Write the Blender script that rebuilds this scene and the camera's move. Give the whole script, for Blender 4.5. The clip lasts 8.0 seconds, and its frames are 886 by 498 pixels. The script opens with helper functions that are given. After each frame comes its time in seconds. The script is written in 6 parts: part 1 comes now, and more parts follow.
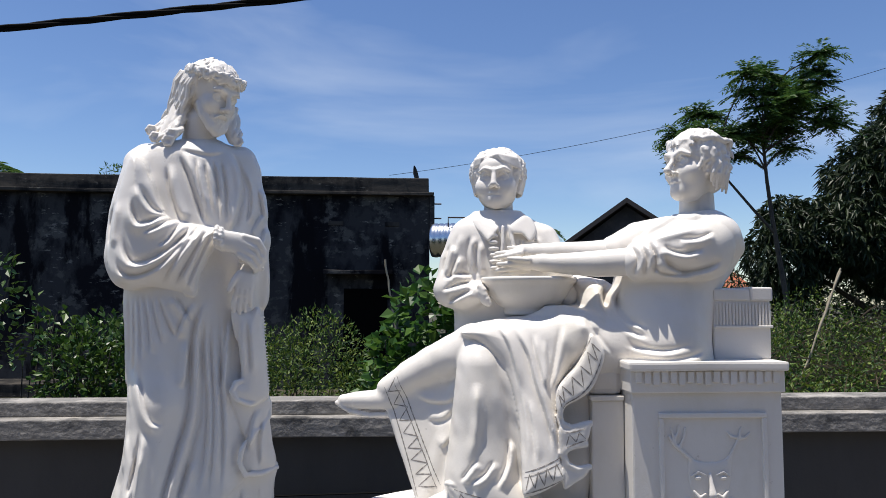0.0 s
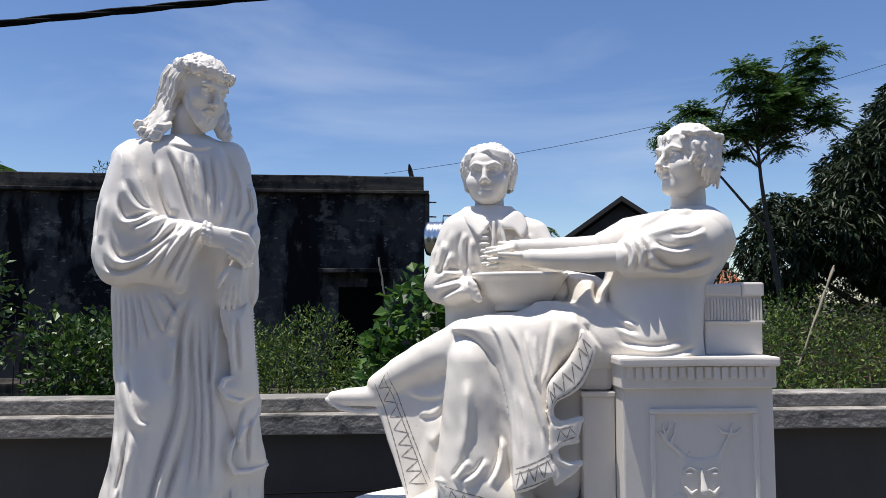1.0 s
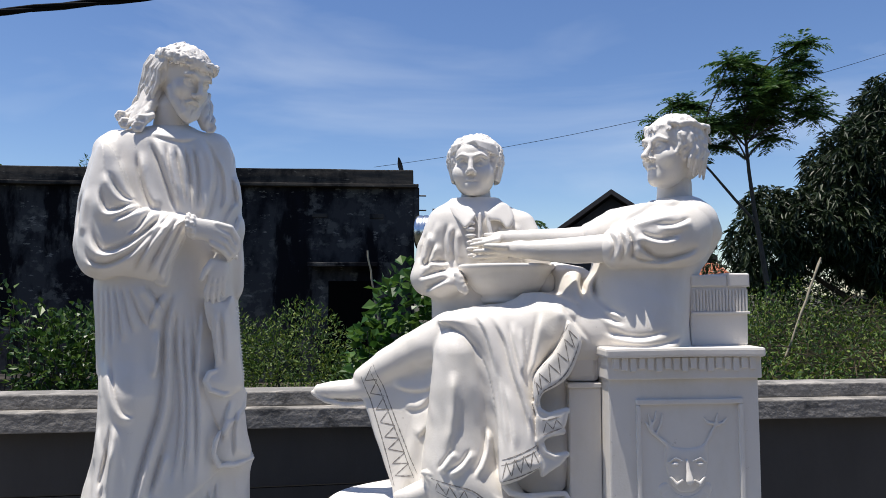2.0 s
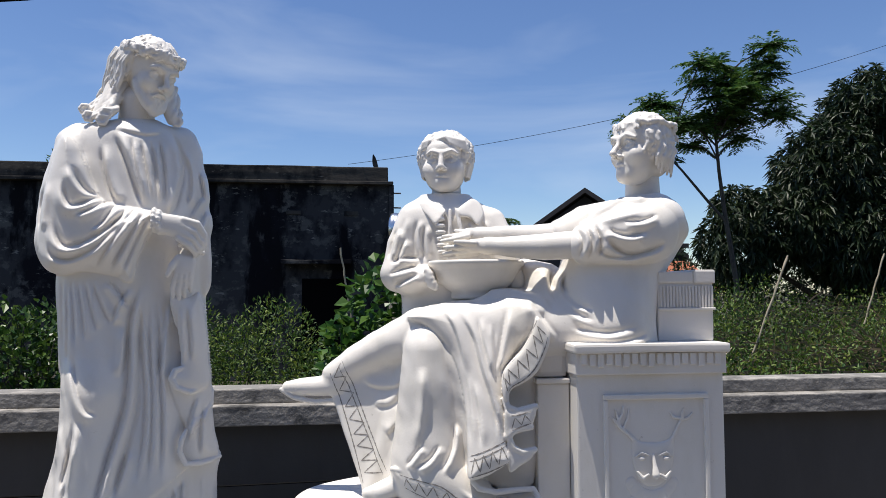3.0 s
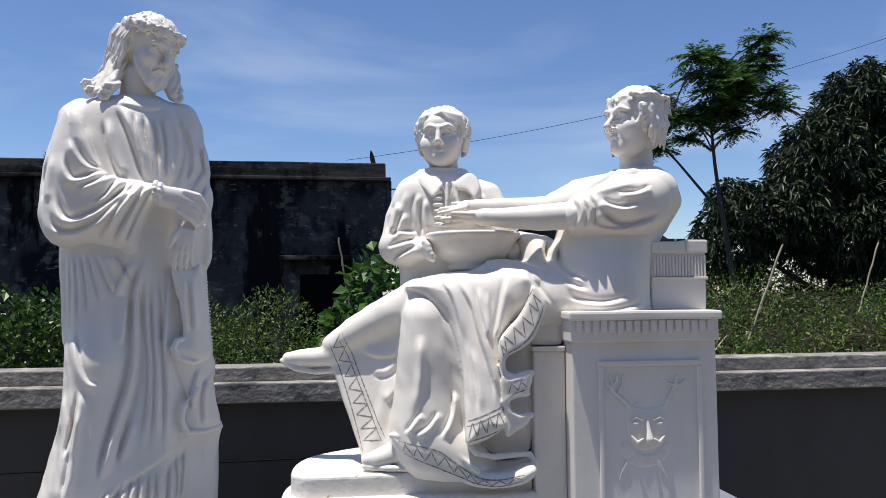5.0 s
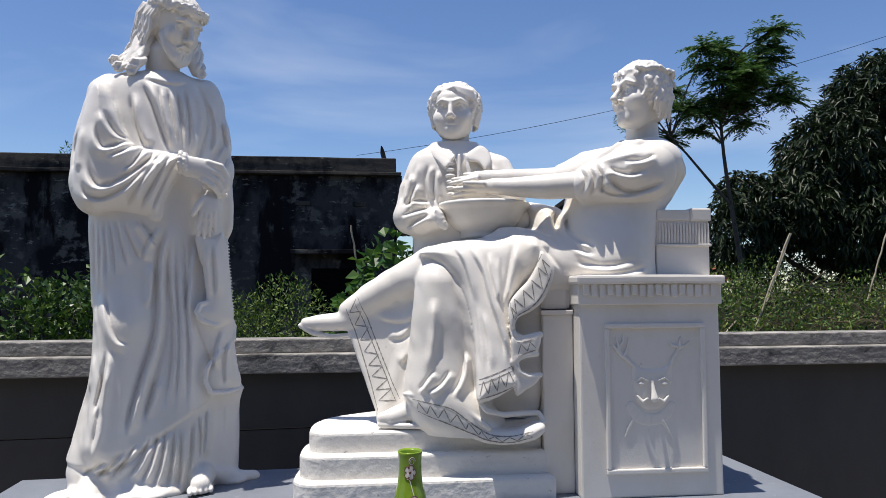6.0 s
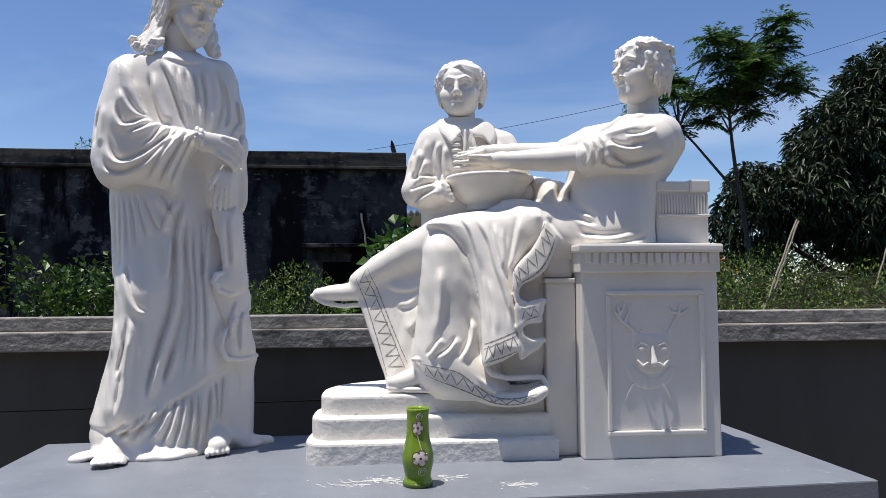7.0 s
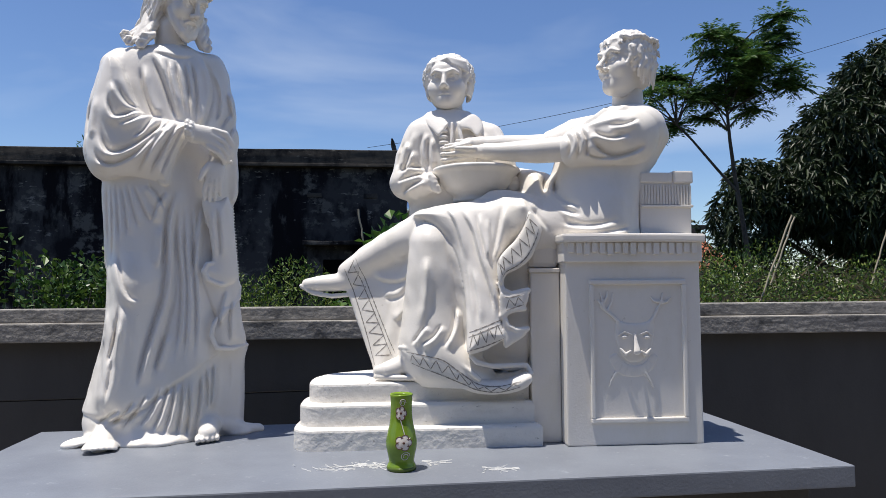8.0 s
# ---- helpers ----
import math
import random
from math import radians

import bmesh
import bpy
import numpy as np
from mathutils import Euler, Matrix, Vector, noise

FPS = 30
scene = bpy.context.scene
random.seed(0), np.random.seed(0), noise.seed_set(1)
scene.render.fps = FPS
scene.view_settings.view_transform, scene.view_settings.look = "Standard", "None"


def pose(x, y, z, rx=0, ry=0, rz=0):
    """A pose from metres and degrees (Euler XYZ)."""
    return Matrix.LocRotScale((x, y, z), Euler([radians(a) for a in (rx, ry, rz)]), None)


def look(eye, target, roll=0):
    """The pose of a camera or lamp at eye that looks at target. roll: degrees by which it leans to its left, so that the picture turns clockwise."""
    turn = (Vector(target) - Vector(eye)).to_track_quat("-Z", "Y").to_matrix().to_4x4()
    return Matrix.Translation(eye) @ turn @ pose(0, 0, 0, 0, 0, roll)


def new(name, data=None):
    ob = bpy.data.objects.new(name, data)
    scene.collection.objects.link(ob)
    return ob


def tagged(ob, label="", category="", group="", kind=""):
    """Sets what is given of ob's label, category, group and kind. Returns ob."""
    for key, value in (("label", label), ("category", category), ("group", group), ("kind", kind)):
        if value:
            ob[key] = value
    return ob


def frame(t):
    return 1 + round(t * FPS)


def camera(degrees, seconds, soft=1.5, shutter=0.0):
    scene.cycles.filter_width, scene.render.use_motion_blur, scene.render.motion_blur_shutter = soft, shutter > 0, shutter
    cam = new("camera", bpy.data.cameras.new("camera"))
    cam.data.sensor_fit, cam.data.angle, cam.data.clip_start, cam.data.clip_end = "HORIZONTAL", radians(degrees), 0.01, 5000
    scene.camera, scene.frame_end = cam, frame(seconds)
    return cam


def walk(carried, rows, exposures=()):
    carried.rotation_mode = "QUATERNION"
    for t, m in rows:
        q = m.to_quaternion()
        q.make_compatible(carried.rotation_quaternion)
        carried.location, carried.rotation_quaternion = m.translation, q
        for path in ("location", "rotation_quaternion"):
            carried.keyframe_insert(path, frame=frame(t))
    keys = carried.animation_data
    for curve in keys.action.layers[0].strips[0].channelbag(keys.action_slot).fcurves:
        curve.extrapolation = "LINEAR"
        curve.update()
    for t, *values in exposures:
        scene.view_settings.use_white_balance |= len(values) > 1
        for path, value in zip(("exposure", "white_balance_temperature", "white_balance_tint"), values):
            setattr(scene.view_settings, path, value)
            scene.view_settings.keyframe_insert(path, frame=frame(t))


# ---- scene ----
cam = camera(65.6, 8.0, soft=0.6)
PATH = [
    (0, (0.171, 0.03, 1.745), (0.283, 2.021, 1.897), 0.1),
    (0.5, (0.18, 0.032, 1.742), (0.294, 2.023, 1.892), 0.0),
    (1, (0.19, 0.044, 1.735), (0.314, 2.035, 1.884), -0.0),
    (1.5, (0.196, 0.052, 1.731), (0.324, 2.043, 1.871), -0.1),
    (3, (0.225, 0.056, 1.723), (0.447, 2.04, 1.848), -0.2),
    (3.5, (0.226, 0.055, 1.719), (0.46, 2.037, 1.845), -0.3),
    (4, (0.224, 0.052, 1.706), (0.463, 2.034, 1.833), -0.3),
    (4.5, (0.229, 0.049, 1.674), (0.465, 2.031, 1.8), -0.4),
    (6, (0.203, -0.057, 1.512), (0.404, 1.929, 1.637), -0.3),
    (6.5, (0.207, -0.089, 1.459), (0.392, 1.899, 1.582), -0.4),
    (7, (0.209, -0.135, 1.412), (0.379, 1.854, 1.532), -0.4),
    (7.5, (0.233, -0.131, 1.401), (0.391, 1.86, 1.52), -0.4),
    (8, (0.265, -0.173, 1.379), (0.426, 1.817, 1.496), -0.4),
]
walk(cam, [(t, look(eye, target, roll)) for t, eye, target, roll in PATH], [(0, 0.24), (8, 0.24)])

# ---- daylight ----
TO_SUN = Vector((-0.20, -0.06, 1.0)).normalized()
world = bpy.data.worlds.new("sky")
scene.world = world
world.use_nodes = True
wn, wl = world.node_tree.nodes, world.node_tree.links
sky = wn.new("ShaderNodeTexSky")
sky.sky_type, sky.sun_disc = "NISHITA", False
sky.sun_elevation, sky.sun_rotation = math.asin(TO_SUN.z), math.atan2(TO_SUN.x, TO_SUN.y)
sky.air_density, sky.dust_density, sky.ozone_density = 1.0, 0.3, 4.0
wco = wn.new("ShaderNodeTexCoord")
wmap = wn.new("ShaderNodeMapping")
wmap.inputs["Scale"].default_value = (1.2, 2.2, 5.5)
wmap.inputs["Rotation"].default_value = (0.0, 0.35, 0.4)
wnoise = wn.new("ShaderNodeTexNoise")
wnoise.inputs["Scale"].default_value, wnoise.inputs["Detail"].default_value = 1.6, 5.0
wnoise.inputs["Distortion"].default_value = 0.5
wramp = wn.new("ShaderNodeValToRGB")
wramp.color_ramp.elements[0].position, wramp.color_ramp.elements[1].position = 0.50, 0.82
wramp.color_ramp.elements[1].color = (0.36, 0.36, 0.36, 1)
wmix = wn.new("ShaderNodeMixRGB")
wmix.inputs[2].default_value = (6.0, 6.6, 7.4, 1)
wl.new(wco.outputs["Generated"], wmap.inputs["Vector"])
wl.new(wmap.outputs[0], wnoise.inputs["Vector"])
wl.new(wnoise.outputs[0], wramp.inputs[0])
wl.new(wramp.outputs[0], wmix.inputs[0])
whue = wn.new("ShaderNodeHueSaturation")
whue.inputs["Saturation"].default_value, whue.inputs["Hue"].default_value = 1.10, 0.508
wl.new(sky.outputs[0], whue.inputs["Color"])
wl.new(whue.outputs[0], wmix.inputs[1])
wl.new(wmix.outputs[0], wn["Background"].inputs["Color"])
wn["Background"].inputs["Strength"].default_value = 0.112
sun = new("sun", bpy.data.lights.new("sun", "SUN"))
sun.data.energy, sun.data.angle, sun.data.color = 5.0, radians(0.55), (1.0, 0.94, 0.86)
sun.matrix_world = look(Vector((0, 0, 30)) + TO_SUN * 10, (0, 0, 30))


# ---- materials ----
def surface(name, base, rough=0.6, stains=(), bump=0.0, bump_scale=60.0, spec=0.4, metal=0.0, vary=0.0, sheer=0.0):
    """stains: (colour, noise scale, low, high, stretch along z, detail) laid over the base one by one."""
    m = bpy.data.materials.new(name)
    m.use_nodes = True
    n, l = m.node_tree.nodes, m.node_tree.links
    b = n["Principled BSDF"]
    b.inputs["Roughness"].default_value, b.inputs["Metallic"].default_value = rough, metal
    b.inputs["Specular IOR Level"].default_value = spec
    co = n.new("ShaderNodeTexCoord")
    geo = n.new("ShaderNodeNewGeometry")
    rgb = n.new("ShaderNodeRGB")
    rgb.outputs[0].default_value = (*base, 1)
    out = rgb.outputs[0]
    for colour, size, low, high, stretch, detail in stains:
        mp = n.new("ShaderNodeMapping")
        mp.inputs["Scale"].default_value = (1, 1, stretch)
        tex = n.new("ShaderNodeTexNoise")
        tex.inputs["Scale"].default_value, tex.inputs["Detail"].default_value = size, detail
        tex.inputs["Roughness"].default_value = 0.65
        ramp = n.new("ShaderNodeMapRange")
        ramp.inputs["From Min"].default_value, ramp.inputs["From Max"].default_value = low, high
        mix = n.new("ShaderNodeMixRGB")
        mix.inputs[2].default_value = (*colour, 1)
        l.new(geo.outputs["Position"], mp.inputs["Vector"])
        l.new(mp.outputs[0], tex.inputs["Vector"])
        l.new(tex.outputs[0], ramp.inputs["Value"])
        l.new(ramp.outputs[0], mix.inputs[0])
        l.new(out, mix.inputs[1])
        out = mix.outputs[0]
    if vary:
        hsv = n.new("ShaderNodeHueSaturation")
        rr = n.new("ShaderNodeMapRange")
        rr.inputs["To Min"].default_value, rr.inputs["To Max"].default_value = 1 - vary, 1 + vary
        hh = n.new("ShaderNodeMapRange")
        hh.inputs["To Min"].default_value, hh.inputs["To Max"].default_value = 0.5 + 0.06 * vary, 0.5 - 0.07 * vary
        l.new(geo.outputs["Random Per Island"], rr.inputs["Value"])
        l.new(geo.outputs["Random Per Island"], hh.inputs["Value"])
        l.new(rr.outputs[0], hsv.inputs["Value"])
        l.new(hh.outputs[0], hsv.inputs["Hue"])
        l.new(out, hsv.inputs["Color"])
        out = hsv.outputs[0]
    l.new(out, b.inputs["Base Color"])
    if bump:
        tex = n.new("ShaderNodeTexNoise")
        tex.inputs["Scale"].default_value, tex.inputs["Detail"].default_value = bump_scale, 6.0
        bp = n.new("ShaderNodeBump")
        bp.inputs["Strength"].default_value, bp.inputs["Distance"].default_value = bump, 0.01
        l.new(geo.outputs["Position"], tex.inputs["Vector"])
        l.new(tex.outputs[0], bp.inputs["Height"])
        l.new(bp.outputs[0], b.inputs["Normal"])
    if sheer:
        tr = n.new("ShaderNodeBsdfTranslucent")
        mx = n.new("ShaderNodeMixShader")
        mx.inputs[0].default_value = sheer
        l.new(out, tr.inputs["Color"])
        l.new(b.outputs[0], mx.inputs[1])
        l.new(tr.outputs[0], mx.inputs[2])
        l.new(mx.outputs[0], n["Material Output"].inputs["Surface"])
    return m


WHITE = surface("white_paint", (0.79, 0.752, 0.695), 0.40, [((0.70, 0.66, 0.58), 5, 0.5, 0.8, 0.5, 5), ((0.5, 0.46, 0.4), 38, 0.68, 0.8, 1, 6)], 0.06, 150, 0.45)
PLASTER = surface("rough_white_plaster", (0.76, 0.73, 0.68), 0.65, [((0.66, 0.63, 0.58), 9, 0.5, 0.75, 2.5, 6), ((0.36, 0.34, 0.31), 34, 0.63, 0.69, 2.2, 8)], 0.5, 38, 0.25)
GRIME = surface("grime_in_incised_lines", (0.24, 0.22, 0.20), 0.8, [((0.5, 0.47, 0.43), 60, 0.5, 0.62, 1, 4)])
GREY = surface("grey_floor_paint", (0.195, 0.212, 0.242), 0.45, [((0.16, 0.173, 0.20), 4, 0.4, 0.7, 1, 6), ((0.33, 0.35, 0.39), 30, 0.62, 0.8, 1, 6)], 0.10, 120, 0.4)
CHALK = surface("flaked_white_lime", (0.62, 0.62, 0.6), 0.9)
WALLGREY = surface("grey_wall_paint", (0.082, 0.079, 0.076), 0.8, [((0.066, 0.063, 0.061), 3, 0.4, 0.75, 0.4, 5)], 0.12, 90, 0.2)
COPING = surface("weathered_cement", (0.22, 0.21, 0.195), 0.9, [((0.40, 0.375, 0.34), 9, 0.48, 0.66, 6, 9), ((0.05, 0.05, 0.05), 4.5, 0.52, 0.68, 2.0, 9)], 0.9, 35, 0.1)
SOOT = surface("mould_blackened_plaster", (0.009, 0.009, 0.012), 0.95, [((0.042, 0.042, 0.044), 1.0, 0.43, 0.53, 0.7, 12), ((0.085, 0.083, 0.078), 2.4, 0.53, 0.60, 1.2, 12), ((0.17, 0.165, 0.15), 4.2, 0.61, 0.66, 2.6, 12), ((0.006, 0.006, 0.008), 1.3, 0.52, 0.58, 0.3, 10)], 0.6, 8, 0.1)
SOOTCAP = surface("weathered_parapet_cement", (0.060, 0.054, 0.047), 0.95, [((0.016, 0.016, 0.017), 2.2, 0.44, 0.60, 0.6, 10), ((0.17, 0.155, 0.13), 5.0, 0.60, 0.70, 2.0, 10)], 0.6, 12, 0.1)
# Near-black paint that stands for shade inside an opening.
DARK = surface("doorway_shade_black", (0.003, 0.003, 0.003), 0.95, spec=0.05)
STEEL = surface("stainless_steel", (0.62, 0.65, 0.68), 0.25, metal=1.0, spec=0.5)
RUST = surface("rusted_iron", (0.06, 0.045, 0.035), 0.8)
GABLE = surface("dark_gable_render", (0.055, 0.05, 0.048), 0.9, [((0.12, 0.10, 0.09), 1.2, 0.5, 0.7, 1, 6)], 0.3, 10)
ROOF = surface("dark_roof_edge", (0.045, 0.04, 0.038), 0.85)
TERRA = surface("red_clay_tile", (0.36, 0.12, 0.06), 0.8, [((0.2, 0.07, 0.04), 6, 0.5, 0.7, 1, 5)], 0.3, 15)
SOIL = surface("bare_soil", (0.055, 0.045, 0.03), 0.95, [((0.03, 0.04, 0.015), 1.5, 0.45, 0.65, 1, 6)], 0.5, 20)
PAVING = surface("dusty_concrete", (0.18, 0.165, 0.145), 0.9, [((0.13, 0.118, 0.10), 2, 0.45, 0.7, 1, 6)], 0.2, 40)
BARK = surface("grey_bark", (0.07, 0.06, 0.05), 0.95, [((0.03, 0.027, 0.025), 25, 0.5, 0.7, 0.3, 6)], 0.6, 60)
CANE = surface("dry_bamboo", (0.36, 0.31, 0.22), 0.7, [((0.2, 0.17, 0.12), 20, 0.5, 0.7, 0.3, 5)])
STRAW = surface("dry_stalks", (0.20, 0.15, 0.085), 0.85, vary=0.35)
LEAF = surface("weed_leaf", (0.066, 0.128, 0.020), 0.55, vary=0.8, sheer=0.28)
VINE = surface("vine_leaf", (0.045, 0.10, 0.018), 0.4, vary=0.55, sheer=0.25)
BROAD = surface("broad_leaf", (0.055, 0.13, 0.022), 0.4, vary=0.35, sheer=0.35)
FEATHER = surface("feathery_leaflet", (0.055, 0.12, 0.025), 0.45, vary=0.45, sheer=0.35)
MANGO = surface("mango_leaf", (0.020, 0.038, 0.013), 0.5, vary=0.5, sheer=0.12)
CABLE = surface("black_cable", (0.006, 0.006, 0.006), 0.9, spec=0.1)
GLAZE = surface("lime_green_glaze", (0.20, 0.31, 0.028), 0.18, [((0.13, 0.22, 0.015), 12, 0.4, 0.7, 1, 4)], spec=0.5)
GLAZEDARK = surface("olive_rim_glaze", (0.09, 0.13, 0.02), 0.25)
PETAL = surface("pale_petal_glaze", (0.72, 0.66, 0.6), 0.3)
MAROON = surface("brown_outline_glaze", (0.12, 0.05, 0.03), 0.3)


# ---- mesh helpers ----
def mesh_from(name, verts, faces, material, smooth=True):
    """A mesh from arrays of corners and of faces that all have the same number of corners."""
    me = bpy.data.meshes.new(name)
    verts, faces = np.asarray(verts, np.float32), np.asarray(faces, np.int32)
    n, k = faces.shape
    me.vertices.add(len(verts))
    me.vertices.foreach_set("co", verts.ravel())
    me.loops.add(n * k)
    me.loops.foreach_set("vertex_index", faces.ravel())
    me.polygons.add(n)
    me.polygons.foreach_set("loop_start", np.arange(0, n * k, k, dtype=np.int32))
    me.polygons.foreach_set("use_smooth", np.full(n, smooth))
    me.update(calc_edges=True)
    me.validate()
    me.materials.append(material)
    return me


def part(name, bm, material, parent=None, label="", smooth=False):
    me = bpy.data.meshes.new(name)
    bmesh.ops.recalc_face_normals(bm, faces=bm.faces)
    for f in bm.faces:
        f.smooth = smooth
    bm.to_mesh(me)
    bm.free()
    me.materials.append(material)
    ob = new(name, me)
    ob.parent = parent
    return tagged(ob, label)


def thing(name, at, label, category, group="", kind="", turn=0.0):
    ob = new(name)
    ob.empty_display_size = 0.1
    ob.matrix_world = pose(*at, 0, 0, turn)
    return tagged(ob, label, category, group, kind)


def block(lo, hi, bevel=0.0, wobble=0.0, cuts=0, bm=None, segments=2):
    bm = bm or bmesh.new()
    size, mid = Vector(hi) - Vector(lo), (Vector(hi) + Vector(lo)) / 2
    made = bmesh.ops.create_cube(bm, size=1, matrix=Matrix.Translation(mid) @ Matrix.Diagonal((*size, 1)))
    if bevel:
        edges = list({e for v in made["verts"] for e in v.link_edges})
        bmesh.ops.bevel(bm, geom=edges, offset=bevel, segments=segments, affect="EDGES", profile=0.6)
    if cuts:
        bmesh.ops.subdivide_edges(bm, edges=[e for e in bm.edges if e.calc_length() > 0.15], cuts=cuts, use_grid_fill=True)
    if wobble:
        for v in bm.verts:
            v.co += wobble * Vector(noise.noise_vector(v.co * 7.0))
    return bm


def rod(points, radii, sides=8, bm=None):
    """A round bar along a line of points."""
    bm = bm or bmesh.new()
    pts = [Vector(p) for p in points]
    if not hasattr(radii, "__len__"):
        radii = [radii] * len(pts)
    rings = []
    side = None
    for i, p in enumerate(pts):
        d = (pts[min(i + 1, len(pts) - 1)] - pts[max(i - 1, 0)]).normalized()
        side = d.orthogonal().normalized() if side is None else (side - d * side.dot(d)).normalized()
        up = d.cross(side)
        rings.append([bm.verts.new(p + radii[i] * (math.cos(a) * side + math.sin(a) * up)) for a in [2 * math.pi * j / sides for j in range(sides)]])
    for a, b in zip(rings, rings[1:]):
        for j in range(sides):
            bm.faces.new((a[j], a[(j + 1) % sides], b[(j + 1) % sides], b[j]))
    bm.faces.new(rings[0][::-1])
    bm.faces.new(rings[-1])
    return bm


def turned(profile, sides=48, bm=None):
    """A body of revolution from (radius, z) pairs."""
    bm = bm or bmesh.new()
    rings = [[bm.verts.new((r * math.cos(a), r * math.sin(a), z)) for a in [2 * math.pi * j / sides for j in range(sides)]] for r, z in profile]
    for a, b in zip(rings, rings[1:]):
        for j in range(sides):
            bm.faces.new((a[j], a[(j + 1) % sides], b[(j + 1) % sides], b[j]))
    bm.faces.new(rings[0][::-1])
    bm.faces.new(rings[-1])
    return bm


def curve_through(flat, steps=10):
    """A smooth line through pairs given one after the other."""
    p = np.array(flat, np.float32).reshape(-1, 2)
    if len(p) < 3:
        return p
    q = np.vstack([2 * p[0] - p[1], p, 2 * p[-1] - p[-2]])
    out = []
    for i in range(len(p) - 1):
        a, b, c, d = q[i:i + 4]
        for t in np.linspace(0, 1, steps, endpoint=False):
            out.append(0.5 * (2 * b + (c - a) * t + (2 * a - 5 * b + 4 * c - d) * t * t + (3 * b - a - 3 * c + d) * t ** 3))
    out.append(p[-1])
    return np.array(out, np.float32)


# ---- modelling clay: a distance field that is filled with soft shapes and skinned ----
class Clay:
    def __init__(self, lo, hi, step):
        self.lo, self.step = np.array(lo, np.float32), step
        self.ax = [np.arange(a, b, step, dtype=np.float32) for a, b in zip(lo, hi)]
        self.f = np.full([len(a) for a in self.ax], 0.5, np.float32)
        self.s = np.zeros((len(self.ax[0]), len(self.ax[2])), np.float32)
        self.marks = []

    def put(self, lo, hi, dist, k=0.02, cut=False):
        pad = k + 0.05
        sl = []
        for i in range(3):
            a = max(0, int((lo[i] - pad - self.lo[i]) / self.step))
            b = min(len(self.ax[i]), int((hi[i] + pad - self.lo[i]) / self.step) + 2)
            if b <= a:
                return
            sl.append(slice(a, b))
        sl = tuple(sl)
        d = dist(self.ax[0][sl[0]][:, None, None], self.ax[1][sl[1]][None, :, None], self.ax[2][sl[2]][None, None, :])
        g = self.f[sl]
        if cut:
            d = -d
            h = np.maximum(k - np.abs(g - d), 0) / k
            self.f[sl] = np.maximum(g, d) + h * h * k * 0.25
        else:
            h = np.maximum(k - np.abs(g - d), 0) / k
            self.f[sl] = np.minimum(g, d) - h * h * k * 0.25

    def piece(self, lo, hi):
        """An empty piece of clay on the same raster, to be merged later."""
        i0 = [max(0, int((a - b) / self.step)) for a, b in zip(lo, self.lo)]
        i1 = [min(len(x), int((a - b) / self.step) + 1) for x, a, b in zip(self.ax, hi, self.lo)]
        new_one = Clay((0, 0, 0), (0.01, 0.01, 0.01), 0.01)
        new_one.step, new_one.at = self.step, i0
        new_one.ax = [x[p:q] for x, p, q in zip(self.ax, i0, i1)]
        new_one.lo = np.array([x[0] for x in new_one.ax], np.float32)
        new_one.f = np.full([len(x) for x in new_one.ax], 0.5, np.float32)
        new_one.s = np.zeros((len(new_one.ax[0]), len(new_one.ax[2])), np.float32)
        return new_one

    def merge(self, other, k=0.01):
        sl = tuple(slice(p, p + n) for p, n in zip(other.at, other.f.shape))
        g = self.f[sl]
        h = np.maximum(k - np.abs(g - other.f), 0) / k
        self.f[sl] = np.minimum(g, other.f) - h * h * k * 0.25
        self.marks += other.marks

    def ball(self, c, r, k=0.02, cut=False):
        r = (r, r, r) if not hasattr(r, "__len__") else r

        def dist(u, y, z):
            a, b, w = (u - c[0]) / r[0], (y - c[1]) / r[1], (z - c[2]) / r[2]
            k0 = np.sqrt(a * a + b * b + w * w) + 1e-6
            k1 = np.sqrt((a / r[0]) ** 2 + (b / r[1]) ** 2 + (w / r[2]) ** 2) + 1e-6
            return k0 * (k0 - 1) / k1
        self.put([c[i] - r[i] for i in range(3)], [c[i] + r[i] for i in range(3)], dist, k, cut)

    def limb(self, points, radii, k=0.02, flat=1.0, cut=False):
        """A chain of cones with round ends; flat below 1 thins it front to back."""
        if not hasattr(radii, "__len__"):
            radii = [radii] * len(points)
        p = np.array(points, np.float32)
        big = max(radii)

        def dist(u, y, z):
            best = None
            for a, b, ra, rb in zip(p, p[1:], radii, radii[1:]):
                v = b - a
                vy = v[1] / flat
                ll = v[0] ** 2 + vy ** 2 + v[2] ** 2 + 1e-9
                pu, py, pz = u - a[0], (y - a[1]) / flat, z - a[2]
                t = np.clip((pu * v[0] + py * vy + pz * v[2]) / ll, 0, 1)
                d = np.sqrt((pu - t * v[0]) ** 2 + (py - t * vy) ** 2 + (pz - t * v[2]) ** 2) - (ra + (rb - ra) * t)
                best = d if best is None else np.minimum(best, d)
            return best * (flat if flat < 1 else 1)
        self.put(p.min(0) - big, p.max(0) + big, dist, k, cut)

